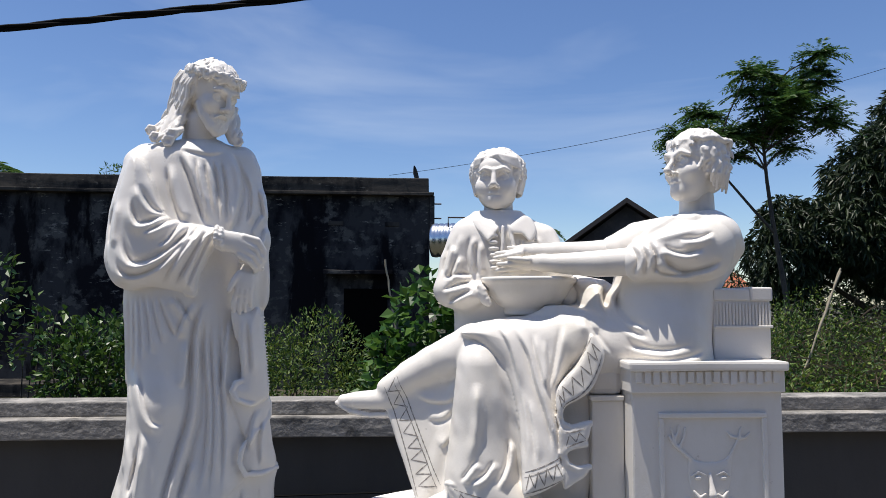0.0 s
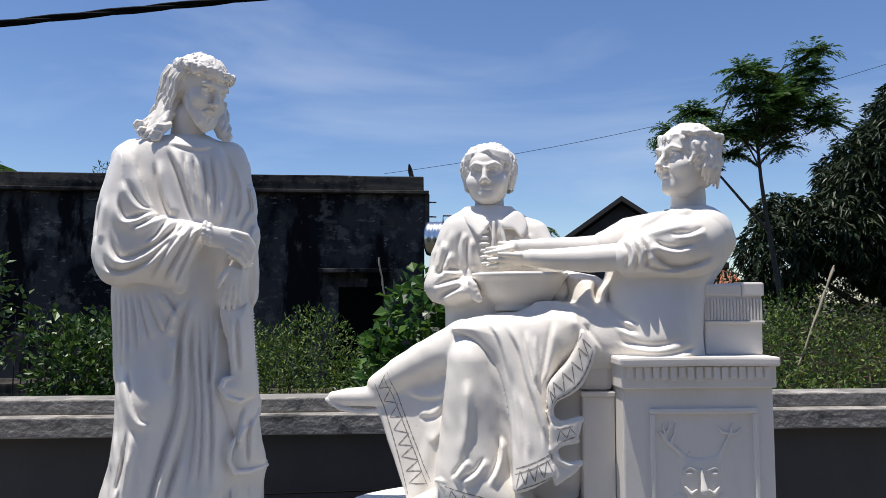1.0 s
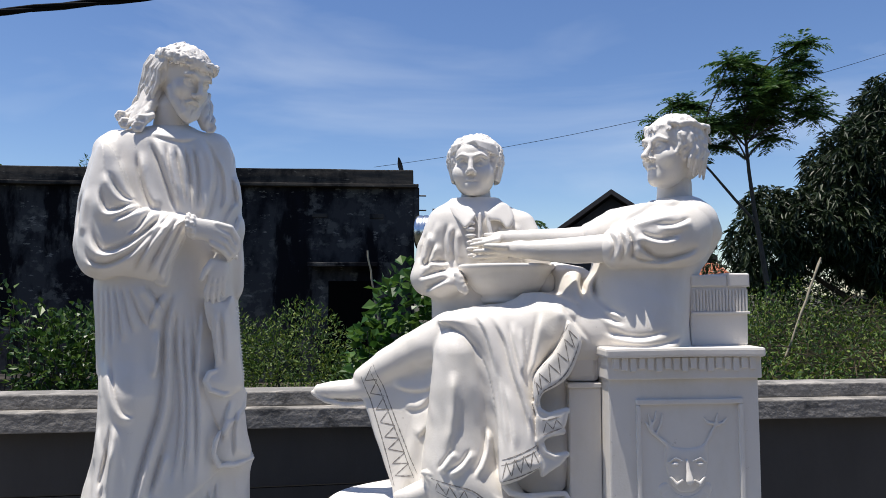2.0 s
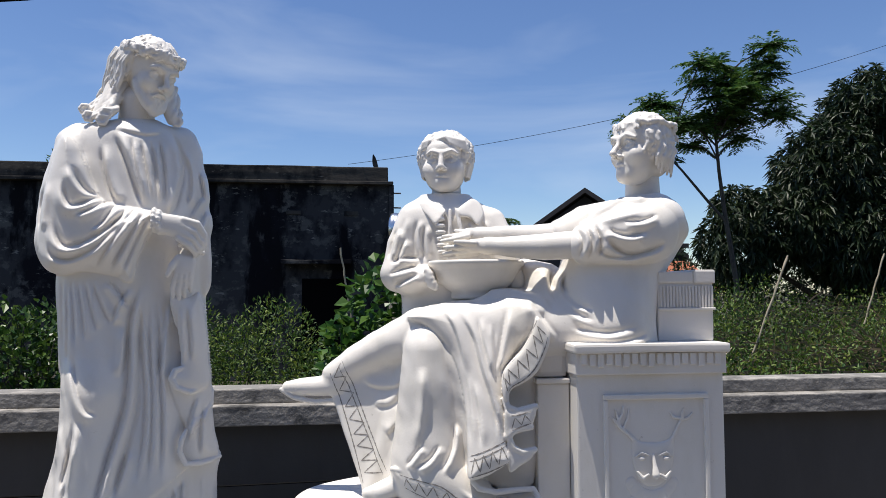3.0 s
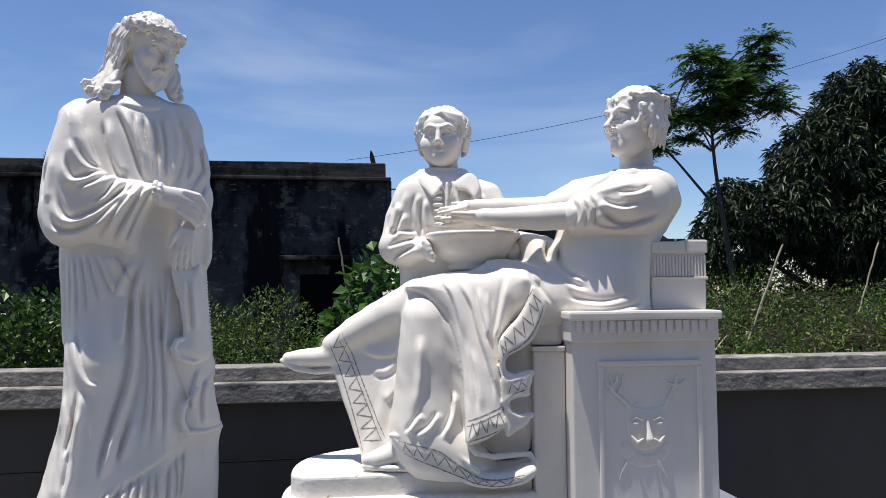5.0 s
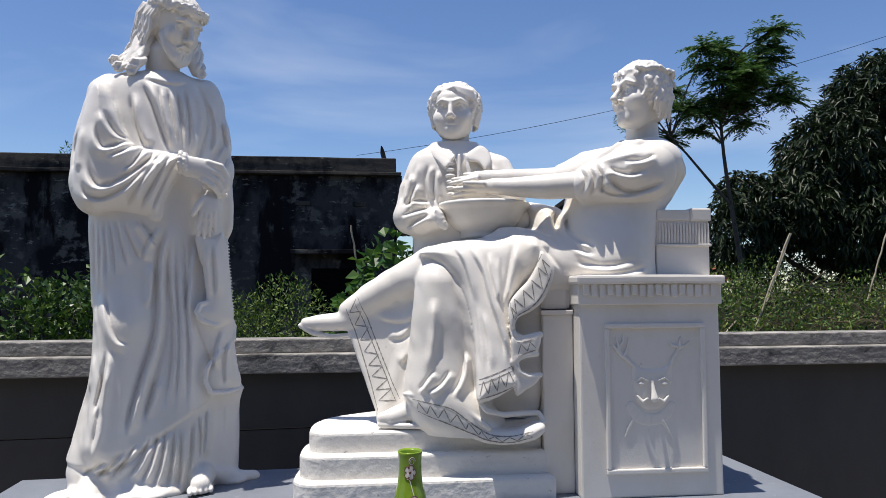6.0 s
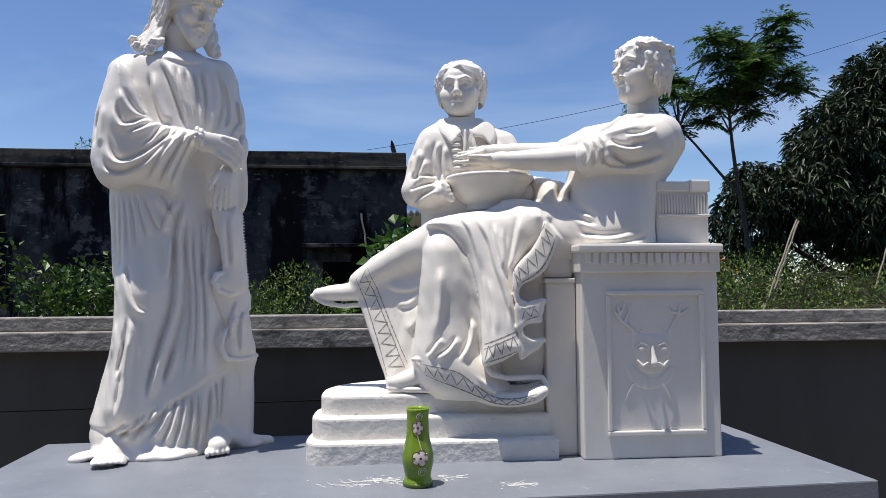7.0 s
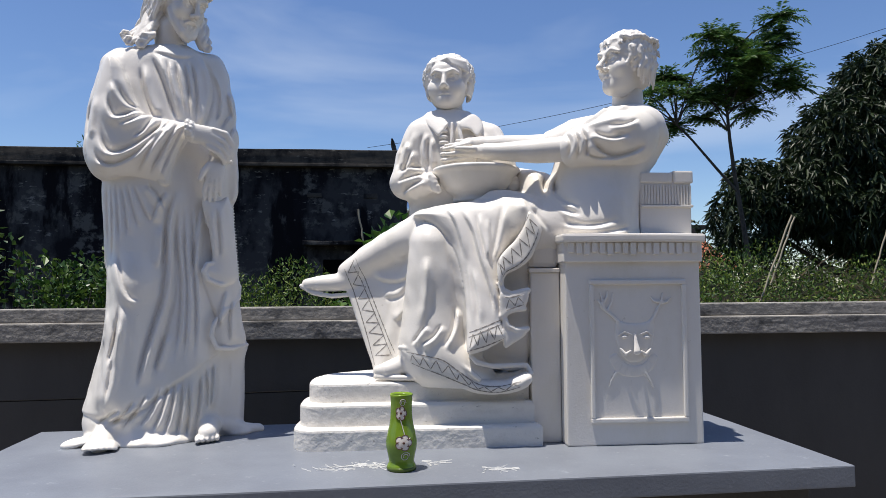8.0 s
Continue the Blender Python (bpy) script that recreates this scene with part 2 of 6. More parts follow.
    def sheet(self, a, b, c, r, k=0.02):
        """A triangle of cloth, r thick to each side."""
        a, b, c = (np.array(q, np.float32) for q in (a, b, c))
        n = np.cross(b - a, c - a)
        nn = n / (np.linalg.norm(n) + 1e-9)

        def dist(u, y, z):
            q = [(u - e[0], y - e[1], z - e[2]) for e in (a, b, c)]
            edges = (b - a, c - b, a - c)
            inside = True
            best = None
            for e, w in zip(edges, q):
                o = np.cross(e, nn)
                inside = inside & ((w[0] * o[0] + w[1] * o[1] + w[2] * o[2]) <= 0)
                t = np.clip((w[0] * e[0] + w[1] * e[1] + w[2] * e[2]) / (e @ e), 0, 1)
                d = (w[0] - t * e[0]) ** 2 + (w[1] - t * e[1]) ** 2 + (w[2] - t * e[2]) ** 2
                best = d if best is None else np.minimum(best, d)
            plane = np.abs(q[0][0] * nn[0] + q[0][1] * nn[1] + q[0][2] * nn[2])
            return np.where(inside, plane, np.sqrt(best)) - r
        pts = np.array([a, b, c])
        self.put(pts.min(0) - r, pts.max(0) + r, dist, k)

    def loft(self, rows, k=0.02, soft=5, power=2.0):
        """A hanging body from rows of (z, left, right, middle depth, half depth)."""
        rows = np.array(sorted(rows), np.float32)
        z0, z1 = rows[0, 0], rows[-1, 0]

        def dist(u, y, z):
            zz = z.ravel()
            cols = []
            for j in range(1, 5):
                v = np.interp(zz, rows[:, 0], rows[:, j])
                w = np.pad(v, soft, mode="edge")
                cols.append(np.convolve(w, np.ones(2 * soft + 1) / (2 * soft + 1), "valid").astype(np.float32)[None, None, :])
            le, ri, cy, b = cols
            a, cu = (ri - le) / 2, (ri + le) / 2
            pu, py = np.abs(u - cu) / a, np.abs(y - cy) / b
            q = (pu ** power + py ** power) ** (1 / power) + 1e-6
            g = np.sqrt((pu / a) ** 2 + (py / b) ** 2) / q + 1e-6
            d = (q - 1) / g
            return np.maximum(np.maximum(d, z0 - z), z - z1)
        self.put((rows[:, 1].min(), (rows[:, 3] - rows[:, 4]).min(), z0), (rows[:, 2].max(), (rows[:, 3] + rows[:, 4]).max(), z1), dist, k)

    def fold(self, w, amp, *flat, lap=0.0, taper=0.25, layer=False):
        """Draws a ridge (or, below zero, a groove) along a line seen from the front. lap: depth of the crease along its one side. layer: cloth that ends at the line and lies over what is beyond it."""
        line = curve_through(flat)
        w = max(w, 2.3 * self.step) if lap else w
        amp = math.copysign(min(abs(amp) * 1.75, 1.45 * w), amp)
        reach = 0.40 if layer else 6 * w
        i0, i1 = [int(v) for v in ((line[:, 0].min() - reach - self.lo[0]) / self.step, (line[:, 0].max() + reach - self.lo[0]) / self.step + 1)]
        j0, j1 = [int(v) for v in ((line[:, 1].min() - reach - self.lo[2]) / self.step, (line[:, 1].max() + reach - self.lo[2]) / self.step + 1)]
        i0, j0 = max(i0, 0), max(j0, 0)
        u, z = self.ax[0][i0:i1][:, None], self.ax[2][j0:j1][None, :]
        if u.size == 0 or z.size == 0:
            return
        best = np.full((u.size, z.size), 9.0, np.float32)
        along, side = np.zeros_like(best), np.zeros_like(best)
        n = len(line) - 1
        for i in range(n):
            a, v = line[i], line[i + 1] - line[i]
            t = np.clip(((u - a[0]) * v[0] + (z - a[1]) * v[1]) / (v @ v + 1e-9), 0, 1)
            du, dz = u - a[0] - t * v[0], z - a[1] - t * v[1]
            d = du * du + dz * dz
            m = d < best
            best = np.where(m, d, best)
            along = np.where(m, (i + t) / n, along)
            side = np.where(m, np.sign(v[0] * dz - v[1] * du), side)
        s = np.sqrt(best) * side
        shape = np.exp(-(s / w) ** 2)
        if layer:
            shape = (0.5 - 0.5 * np.tanh(s / w)) * np.exp(-np.maximum(-s, 0) / 0.16)
        if lap:
            x = -s * math.copysign(1.0, lap) / w
            shape = np.where(x > 0, np.exp(-(x / 0.85) ** 2), np.exp(-(x / 1.7) ** 2)) - abs(lap) * np.exp(-(np.sqrt((x - 1.3) ** 2 + 0.09) - 0.3) / 0.45)
        ends = np.clip(np.minimum(along, 1 - along) / max(taper, 1e-3), 0, 1) if taper else 1.0
        self.s[i0:i1, j0:j1] += amp * shape * (ends * ends * (3 - 2 * ends) if taper else 1.0)

    def pad(self, y, thick, flat, bulge=0.0, swell=0.04, tilt=(0.0, 0.0), k=0.008, edge=0.005, cut=False):
        """A cushion of cloth: a rounded outline seen from the front, swelling to both sides of the depth y, which tilts across and up."""
        p = np.array(flat, np.float32).reshape(-1, 2)
        q = np.vstack([p[-1:], p, p[:2]])
        line = []
        for a, b, c, d in zip(q, q[1:], q[2:], q[3:]):
            for t in (0, 0.25, 0.5, 0.75):
                line.append(0.5 * (2 * b + (c - a) * t + (2 * a - 5 * b + 4 * c - d) * t * t + (3 * b - a - 3 * c + d) * t ** 3))
        line = np.array(line, np.float32)
        lo, hi = line.min(0), line.max(0)
        mid = (lo + hi) / 2

        def dist(u, yy, z):
            uu, zz = u[:, :, 0], z[0]
            best = np.full((uu.shape[0], zz.shape[1]), 9.0, np.float32)
            inside = np.zeros(best.shape, bool)
            for a, b in zip(line, np.roll(line, -1, 0)):
                v = b - a
                t = np.clip(((uu - a[0]) * v[0] + (zz - a[1]) * v[1]) / (v @ v + 1e-9), 0, 1)
                best = np.minimum(best, (uu - a[0] - t * v[0]) ** 2 + (zz - a[1] - t * v[1]) ** 2)
                if v[1]:
                    inside ^= ((a[1] > zz) != (b[1] > zz)) & (uu < a[0] + v[0] * (zz - a[1]) / v[1])
            d = np.sqrt(best) * np.where(inside, -1, 1)
            fat = 1 - np.clip(-d / swell, 0, 1)
            half = thick + bulge * np.sqrt(1 - fat * fat)
            at = y + tilt[0] * (uu - mid[0]) + tilt[1] * (zz - mid[1])
            q1, q2 = (d + edge)[:, None, :], np.abs(yy - at[:, None, :]) - half[:, None, :] + edge
            return np.minimum(np.maximum(q1, q2), 0) + np.sqrt(np.maximum(q1, 0) ** 2 + np.maximum(q2, 0) ** 2) - edge
        ymin = y - thick - bulge - abs(tilt[0]) * (hi[0] - lo[0]) / 2 - abs(tilt[1]) * (hi[1] - lo[1]) / 2
        self.put((lo[0], ymin, lo[1]), (hi[0], 2 * y - ymin, hi[1]), dist, k, cut)

    def mark(self, width, *flat):
        """A dark scored line, drawn from the front on whatever lies there."""
        self.marks.append((width, curve_through(flat, 8)))

    def scored(self):
        """Thin strips along the scored lines, just proud of the surface."""
        vs, fs = [], []
        for width, line in self.marks:
            seg = np.linalg.norm(np.diff(line, axis=0), axis=1)
            at = np.concatenate([[0], np.cumsum(seg)])
            t = np.linspace(0, at[-1], max(3, int(at[-1] / 0.005)))
            pts = np.stack([np.interp(t, at, line[:, 0]), np.interp(t, at, line[:, 1])], 1)
            way = np.gradient(pts, axis=0)
            way /= np.linalg.norm(way, axis=1, keepdims=True) + 1e-9
            last = None
            for i, (p, w) in enumerate(zip(pts, way)):
                half = width / 2 * (0.35 + 0.65 * min(1, 4 * min(i, len(pts) - 1 - i) / len(pts)) + 0.25 * math.sin(i * 1.7))
                pair = []
                for sg in (-1, 1):
                    u, z = p[0] - sg * w[1] * half, p[1] + sg * w[0] * half
                    gu, gz = (u - self.lo[0]) / self.step, (z - self.lo[2]) / self.step
                    iu, iz = int(gu), int(gz)
                    if not (0 <= iu < self.f.shape[0] - 1 and 0 <= iz < self.f.shape[2] - 1):
                        continue
                    a, b = gu - iu, gz - iz
                    col = (1 - a) * ((1 - b) * self.f[iu, :, iz] + b * self.f[iu, :, iz + 1]) + a * ((1 - b) * self.f[iu + 1, :, iz] + b * self.f[iu + 1, :, iz + 1])
                    j = int(np.argmax(col < 0))
                    if j < 1:
                        continue
                    y = self.lo[1] + (j - 1 + col[j - 1] / (col[j - 1] - col[j])) * self.step
                    pair.append((u, y - 0.0007, z))
                if len(pair) == 2 and last is not None and abs(pair[0][1] - last[0][1]) < 0.012:
                    n = len(vs)
                    vs += [last[0], pair[0], pair[1], last[1]]
                    fs.append((n, n + 1, n + 2, n + 3))
                last = pair if len(pair) == 2 else None
        return vs, fs

    def pleats(self, z0, z1, u0, u1, count, amp, warp=0.25, seed=0.0, lean=0.0):
        """Narrow hanging folds between two heights and two sides."""
        u, z = self.ax[0][:, None], self.ax[2][None, :]
        t = (u + lean * (z - z0) - u0) / (u1 - u0)
        ph = t * count + warp * np.sin(z * 7.0 + seed + t * 4) + 0.35 * np.sin(t * 9 + seed)
        ridge = 1 - np.abs(np.sin(math.pi * ph)) ** 0.7
        near = np.clip(np.minimum(t, 1 - t) / 0.12, 0, 1) * np.clip(np.minimum(z - z0, z1 - z) / 0.06, 0, 1)
        self.s += (amp * (ridge - 0.35) * near * (0.6 + 0.4 * np.sin(t * 13 + seed * 3 + z * 3))).astype(np.float32)

    def press(self, back=0.1):
        """Presses the drawn folds into the front of the clay."""
        y = self.ax[1]
        w = np.clip((back - y) / 0.08, 0, 1).astype(np.float32)
        self.f -= self.s[:, None, :] * w[None, :, None]
        self.s[:] = 0

    def lumps(self, amp, size, lo=None, hi=None):
        """Uneven hand-made surface from a few waves."""
        rs = np.random.RandomState(int(size * 1000) % 97)
        g = 0
        for _ in range(6):
            d = rs.normal(size=3)
            d *= 2 * math.pi / (size * np.linalg.norm(d) * rs.uniform(0.7, 1.4))
            ph = rs.uniform(0, 6.28)
            g = g + np.sin(self.ax[0][:, None, None] * np.float32(d[0]) + self.ax[1][None, :, None] * np.float32(d[1]) + self.ax[2][None, None, :] * np.float32(d[2]) + np.float32(ph))
        self.f += (amp / 3) * g

    def skin(self):
        """Corners and four-sided faces of the surface."""
        f = self.f
        ins = f < 0
        cells = [n - 1 for n in f.shape]
        count = np.zeros(cells, np.int8)
        for o in np.ndindex(2, 2, 2):
            count += ins[o[0]:o[0] + cells[0], o[1]:o[1] + cells[1], o[2]:o[2] + cells[2]]
        ci = np.argwhere((count > 0) & (count < 8))
        index = np.full(cells, -1, np.int32)
        index[ci[:, 0], ci[:, 1], ci[:, 2]] = np.arange(len(ci))
        total, hits = np.zeros((len(ci), 3), np.float32), np.zeros(len(ci), np.float32)
        corner = [np.array(o) for o in np.ndindex(2, 2, 2)]
        for a in corner:
            for ax in range(3):
                if a[ax]:
                    continue
                b = a.copy()
                b[ax] = 1
                pa, pb = ci + a, ci + b
                fa, fb = f[pa[:, 0], pa[:, 1], pa[:, 2]], f[pb[:, 0], pb[:, 1], pb[:, 2]]
                x = (fa < 0) != (fb < 0)
                t = np.where(x, fa / np.where(fa == fb, 1, fa - fb), 0)
                p = np.repeat(a[None, :].astype(np.float32), len(ci), 0)
                p[:, ax] = t
                total += p * x[:, None]
                hits += x
        verts = (ci + total / hits[:, None]) * self.step + self.lo
        faces = []
        for ax in range(3):
            o1, o2 = [i for i in range(3) if i != ax]
            a = [slice(1, -1)] * 3
            a[ax] = slice(0, -1)
            b = list(a)
            b[ax] = slice(1, None)
            c0, c1 = ins[tuple(a)], ins[tuple(b)]
            e = np.argwhere(c0 != c1)
            off = np.ones(3, int)
            off[ax] = 0
            e = e + off
            flip = c0[tuple((e - off).T)]
            quad = []
            for d1, d2 in ((1, 1), (0, 1), (0, 0), (1, 0)):
                q = e.copy()
                q[:, o1] -= d1
                q[:, o2] -= d2
                quad.append(index[q[:, 0], q[:, 1], q[:, 2]])
            quad = np.stack(quad, 1)
            if ax == 1:
                flip = ~flip
            quad[~flip] = quad[~flip][:, ::-1]
            faces.append(quad)
        faces = np.vstack(faces)
        faces = faces[(faces >= 0).all(1)]
        dirty = np.zeros(len(faces), np.int32)
        extra, strips = self.scored()
        if strips:
            faces = np.vstack([faces, np.array(strips) + len(verts)])
            verts = np.vstack([verts, np.array(extra, np.float32)])
            dirty = np.concatenate([dirty, np.ones(len(strips), np.int32)])
        return verts, faces, dirty


def cast(name, m, pieces, material, label, category="statue", group=""):
    """One mesh from skins, each with its own local turn, set at the pose m."""
    vs, fs, ms, n = [], [], [], 0
    for (v, q, dirty), local in pieces:
        ms.append(dirty)
        r = np.array(local.to_3x3(), np.float32)
        vs.append(v @ r.T + np.array(local.translation, np.float32))
        fs.append(q + n)
        n += len(v)
    ob = new(name, mesh_from(name, np.vstack(vs), np.vstack(fs), material))
    ob.data.materials.append(GRIME)
    ob.data.polygons.foreach_set("material_index", np.concatenate(ms))
    ob.matrix_world = m
    return tagged(ob, label, category, group)


HERE = Matrix.Identity(4)


def locks(clay, seed, count, low, rad=0.007, front=-0.03, wild=0.012, length=5, spread=1.0):
    """Curling strands over a skull, combed from the crown down to about the height low."""
    rs = random.Random(seed)
    for i in range(count):
        a = rs.uniform(0, 2 * math.pi)
        el = rs.uniform(0.15, 1.35)
        pts = []
        for j in range(length):
            e = el - j * 0.22
            r = 1.02
            p = Vector((0.080 * spread * math.cos(e) * math.cos(a) * r, 0.012 + 0.096 * math.cos(e) * math.sin(a) * r, 0.035 + 0.092 * math.sin(e) * r))
            p += wild * Vector((math.sin(j * 1.9 + i), math.cos(j * 2.3 + i * 1.7) * 0.4, math.sin(j * 2.1 + i * 0.6) * 0.5))
            a += rs.uniform(-0.16, 0.16)
            pts.append(p)
        pts = [p for p in pts if p.z > low and not (p.y < front and p.z < 0.072)]
        if len(pts) > 1:
            clay.limb(pts, [rad * rs.uniform(0.8, 1.3)] * (len(pts) - 1) + [rad * 0.6], 0.004)


def head_clay(jaw=1.0, nose=1.0, cheek=1.0, step=0.003):
    c = Clay((-0.14, -0.15, -0.16), (0.14, 0.16, 0.15), step)
    c.ball((0, 0.012, 0.036), (0.075, 0.092, 0.086), 0.02)
    c.ball((0, -0.022, -0.035), (0.058 * cheek, 0.066, 0.078), 0.03)
    c.ball((0, -0.066, -0.088 * jaw), (0.026, 0.022, 0.022), 0.03)
    c.ball((0, -0.052, 0.05), (0.052, 0.035, 0.035), 0.03)
    for s in (-1, 1):
        c.ball((s * 0.036 * cheek, -0.058, -0.022), (0.026, 0.024, 0.026), 0.02)
        c.ball((s * 0.031, -0.099, 0.009), (0.023, 0.026, 0.016), 0.009, cut=True)
        c.ball((s * 0.031, -0.068, 0.009), (0.016, 0.016, 0.0125), 0.004)
        c.limb([(s * 0.014, -0.081, 0.016), (s * 0.031, -0.087, 0.022), (s * 0.048, -0.074, 0.013)], 0.0038, 0.005)
        c.limb([(s * 0.016, -0.080, 0.003), (s * 0.032, -0.083, -0.002), (s * 0.046, -0.074, 0.005)], 0.003, 0.005)
        c.limb([(s * 0.011, -0.091, 0.031), (s * 0.032, -0.092, 0.038), (s * 0.053, -0.076, 0.029)], [0.006, 0.007, 0.004], 0.012)
        c.ball((s * 0.031, -0.0875, 0.009), 0.0058, 0.002, cut=True)
        c.limb([(s * 0.016, -0.094, -0.034), (s * 0.028, -0.086, -0.048), (s * 0.034, -0.076, -0.060)], 0.0012, 0.006, cut=True)
        c.ball((s * 0.011, -0.098, -0.030), (0.0085, 0.010, 0.008), 0.006)
        c.ball((s * 0.077, 0.014, -0.004), (0.010, 0.020, 0.031), 0.008)
        c.ball((s * 0.086, 0.010, 0.0), (0.006, 0.010, 0.016), 0.005, cut=True)
    c.limb([(0, -0.088, 0.032), (0, -0.097, 0.008), (0, -0.113 * nose, -0.020)], [0.007, 0.0085, 0.0095], 0.010)
    c.ball((0, -0.111 * nose, -0.024), (0.010, 0.010, 0.008), 0.008)
    for s in (-1, 1):
        c.ball((s * 0.006, -0.107, -0.034), 0.0035, 0.003, cut=True)
    c.limb([(-0.022, -0.077, -0.060), (-0.008, -0.087, -0.054), (0, -0.087, -0.056), (0.008, -0.087, -0.054), (0.022, -0.077, -0.060)], [0.0035, 0.007, 0.006, 0.007, 0.0035], 0.004)
    c.limb([(-0.018, -0.077, -0.067), (0, -0.085, -0.070), (0.018, -0.076, -0.067)], [0.003, 0.0065, 0.003], 0.006)
    c.limb([(-0.024, -0.084, -0.062), (0, -0.094, -0.0625), (0.024, -0.084, -0.062)], 0.0022, 0.003, cut=True)
    return c


# ---- ground, platform, wall ----
bm = bmesh.new()
bmesh.ops.create_grid(bm, x_segments=40, y_segments=40, size=400)
tagged(part("ground", bm, SOIL), "bare soil ground with weeds behind the wall", "ground", kind="structure")
tagged(part("pavement", block((-9, -8, 0.0), (9, 3.19, 0.02)), PAVING), "dusty concrete yard in front of the wall", "pavement", kind="structure")

PX, PY, PTURN = 0.30, 2.19, 2.8
platform = thing("platform", (PX, PY, 0), "low grey painted display platform with an overhanging slab", "platform", turn=PTURN)
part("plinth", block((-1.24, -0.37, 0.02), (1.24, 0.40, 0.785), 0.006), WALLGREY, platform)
part("slab", block((-1.325, -0.46, 0.785), (1.325, 0.46, 0.85), 0.005, 0.002, 3), GREY, platform, "grey painted concrete slab with chipped edges")


def flake(seed, x, y, count, spread):
    """Crumbs and curls of flaked lime on the slab."""
    rs = random.Random(seed)
    bm = bmesh.new()
    for i in range(count):
        px, py = rs.gauss(0, spread), rs.gauss(0, spread * 0.28)
        a, n = rs.uniform(0, 6.28), rs.randint(2, 4)
        w = rs.uniform(0.0003, 0.0008)
        pts = []
        for j in range(n + 1):
            pts.append((px, py))
            px += math.cos(a) * rs.uniform(0.006, 0.018)
            py += math.sin(a) * rs.uniform(0.006, 0.018)
            a += rs.uniform(-1.0, 1.0)
        prev = None
        for px2, py2 in pts:
            pair = (bm.verts.new((px2, py2 - w, 0.0)), bm.verts.new((px2, py2 + w, 0.0012)))
            if prev:
                bm.faces.new((prev[0], pair[0], pair[1], prev[1]))
            prev = pair
    ob = tagged(part("lime_flakes", bm, CHALK), "scattered flakes of white lime on the grey slab", "debris", "lime flakes", "stuff")
    ob.matrix_world = pose(x, y, 0.852)


flake(3, 0.20, 1.93, 60, 0.06)
flake(5, 0.42, 1.95, 16, 0.03)
flake(7, 0.60, 1.86, 26, 0.022)
flake(9, 0.10, 1.90, 14, 0.04)

wall = thing("wall_boundary", (0, 0, 0), "grey rendered boundary wall with a two-course weathered coping", "wall", kind="structure", turn=0.4)
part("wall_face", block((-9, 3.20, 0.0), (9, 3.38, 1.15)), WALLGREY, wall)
part("coping_course", block((-9, 3.13, 1.148), (9, 3.42, 1.235), 0.006, 0.003, 20), COPING, wall, "weathered cement lower coping course")
part("coping_course", block((-9, 3.205, 1.2355), (9, 3.36, 1.298), 0.006, 0.003, 20), COPING, wall, "weathered cement upper coping course")

# Added wall, never in view: cuts sky light on the statue fronts.
backwall = thing("sky_blocking_wall", (0, -5.2, 0), "unseen plain wall added behind the camera to block sky light", "wall", kind="structure")
part("wall_face", block((-9, -0.2, 0.0), (9, 0.0, 5.5)), PAVING, backwall)

# ---- pedestal, backrest, stepped base ----
pedestal = thing("pedestal", (1.10, 2.12, 0.85), "white painted pedestal with dentils and a carved mask panel", "pedestal")
bm = block((-0.235, 0.0, 0.0), (0.238, 0.42, 0.66), 0.006, 0.002, 2)
part("body", bm, WHITE, pedestal)
part("slab", block((-0.252, -0.032, 0.685), (0.250, 0.44, 0.714), 0.008, 0.0025, 3), WHITE, pedestal)
part("frieze", block((-0.243, -0.014, 0.618), (0.243, 0.43, 0.686), 0.004, 0.0015, 2), WHITE, pedestal)
for i in range(17):
    x = -0.226 + i * 0.0268
    part("dentil", block((x, -0.022, 0.650 - 0.004 * (i % 3)), (x + 0.019, -0.012, 0.684), 0.003), WHITE, pedestal)
for lo, hi in (((-0.153, -0.010, 0.076), (0.184, 0.002, 0.092)), ((-0.153, -0.010, 0.541), (0.184, 0.002, 0.557)), ((-0.153, -0.010, 0.092), (-0.139, 0.002, 0.541)), ((0.169, -0.010, 0.092), (0.184, 0.002, 0.541))):
    part("panel_moulding", block(lo, hi, 0.004), WHITE, pedestal)

relief = Clay((-0.16, -0.06, 0.12), (0.20, 0.02, 0.57), 0.0026)
relief.pad(0.004, 0.004, (-0.062, 0.421, -0.031, 0.413, 0.004, 0.409, 0.039, 0.413, 0.071, 0.424, 0.071, 0.373, 0.060, 0.326, 0.032, 0.285, 0.001, 0.276, -0.030, 0.284, -0.056, 0.324, -0.065, 0.374), 0.010, 0.03)
relief.limb([(0.001, -0.016, 0.372), (0.002, -0.026, 0.342), (0.003, -0.036, 0.315)], [0.004, 0.007, 0.012], 0.006)
relief.limb([(-0.018, -0.026, 0.316), (-0.034, -0.024, 0.305), (-0.050, -0.016, 0.324)], [0.004, 0.006, 0.004], 0.005)
relief.limb([(-0.013, -0.018, 0.372), (-0.036, -0.020, 0.382), (-0.057, -0.014, 0.369)], 0.0028, 0.004)
relief.ball((-0.036, -0.026, 0.363), (0.016, 0.010, 0.008), 0.004, cut=True)
relief.ball((-0.036, -0.016, 0.363), (0.011, 0.007, 0.0055), 0.003)
relief.limb([(0.021, -0.026, 0.315), (0.036, -0.024, 0.304), (0.054, -0.016, 0.322)], [0.004, 0.006, 0.004], 0.005)
relief.limb([(0.019, -0.018, 0.372), (0.042, -0.020, 0.381), (0.063, -0.014, 0.367)], 0.0028, 0.004)
relief.ball((0.042, -0.026, 0.362), (0.016, 0.010, 0.008), 0.004, cut=True)
relief.ball((0.042, -0.016, 0.362), (0.011, 0.007, 0.0055), 0.003)
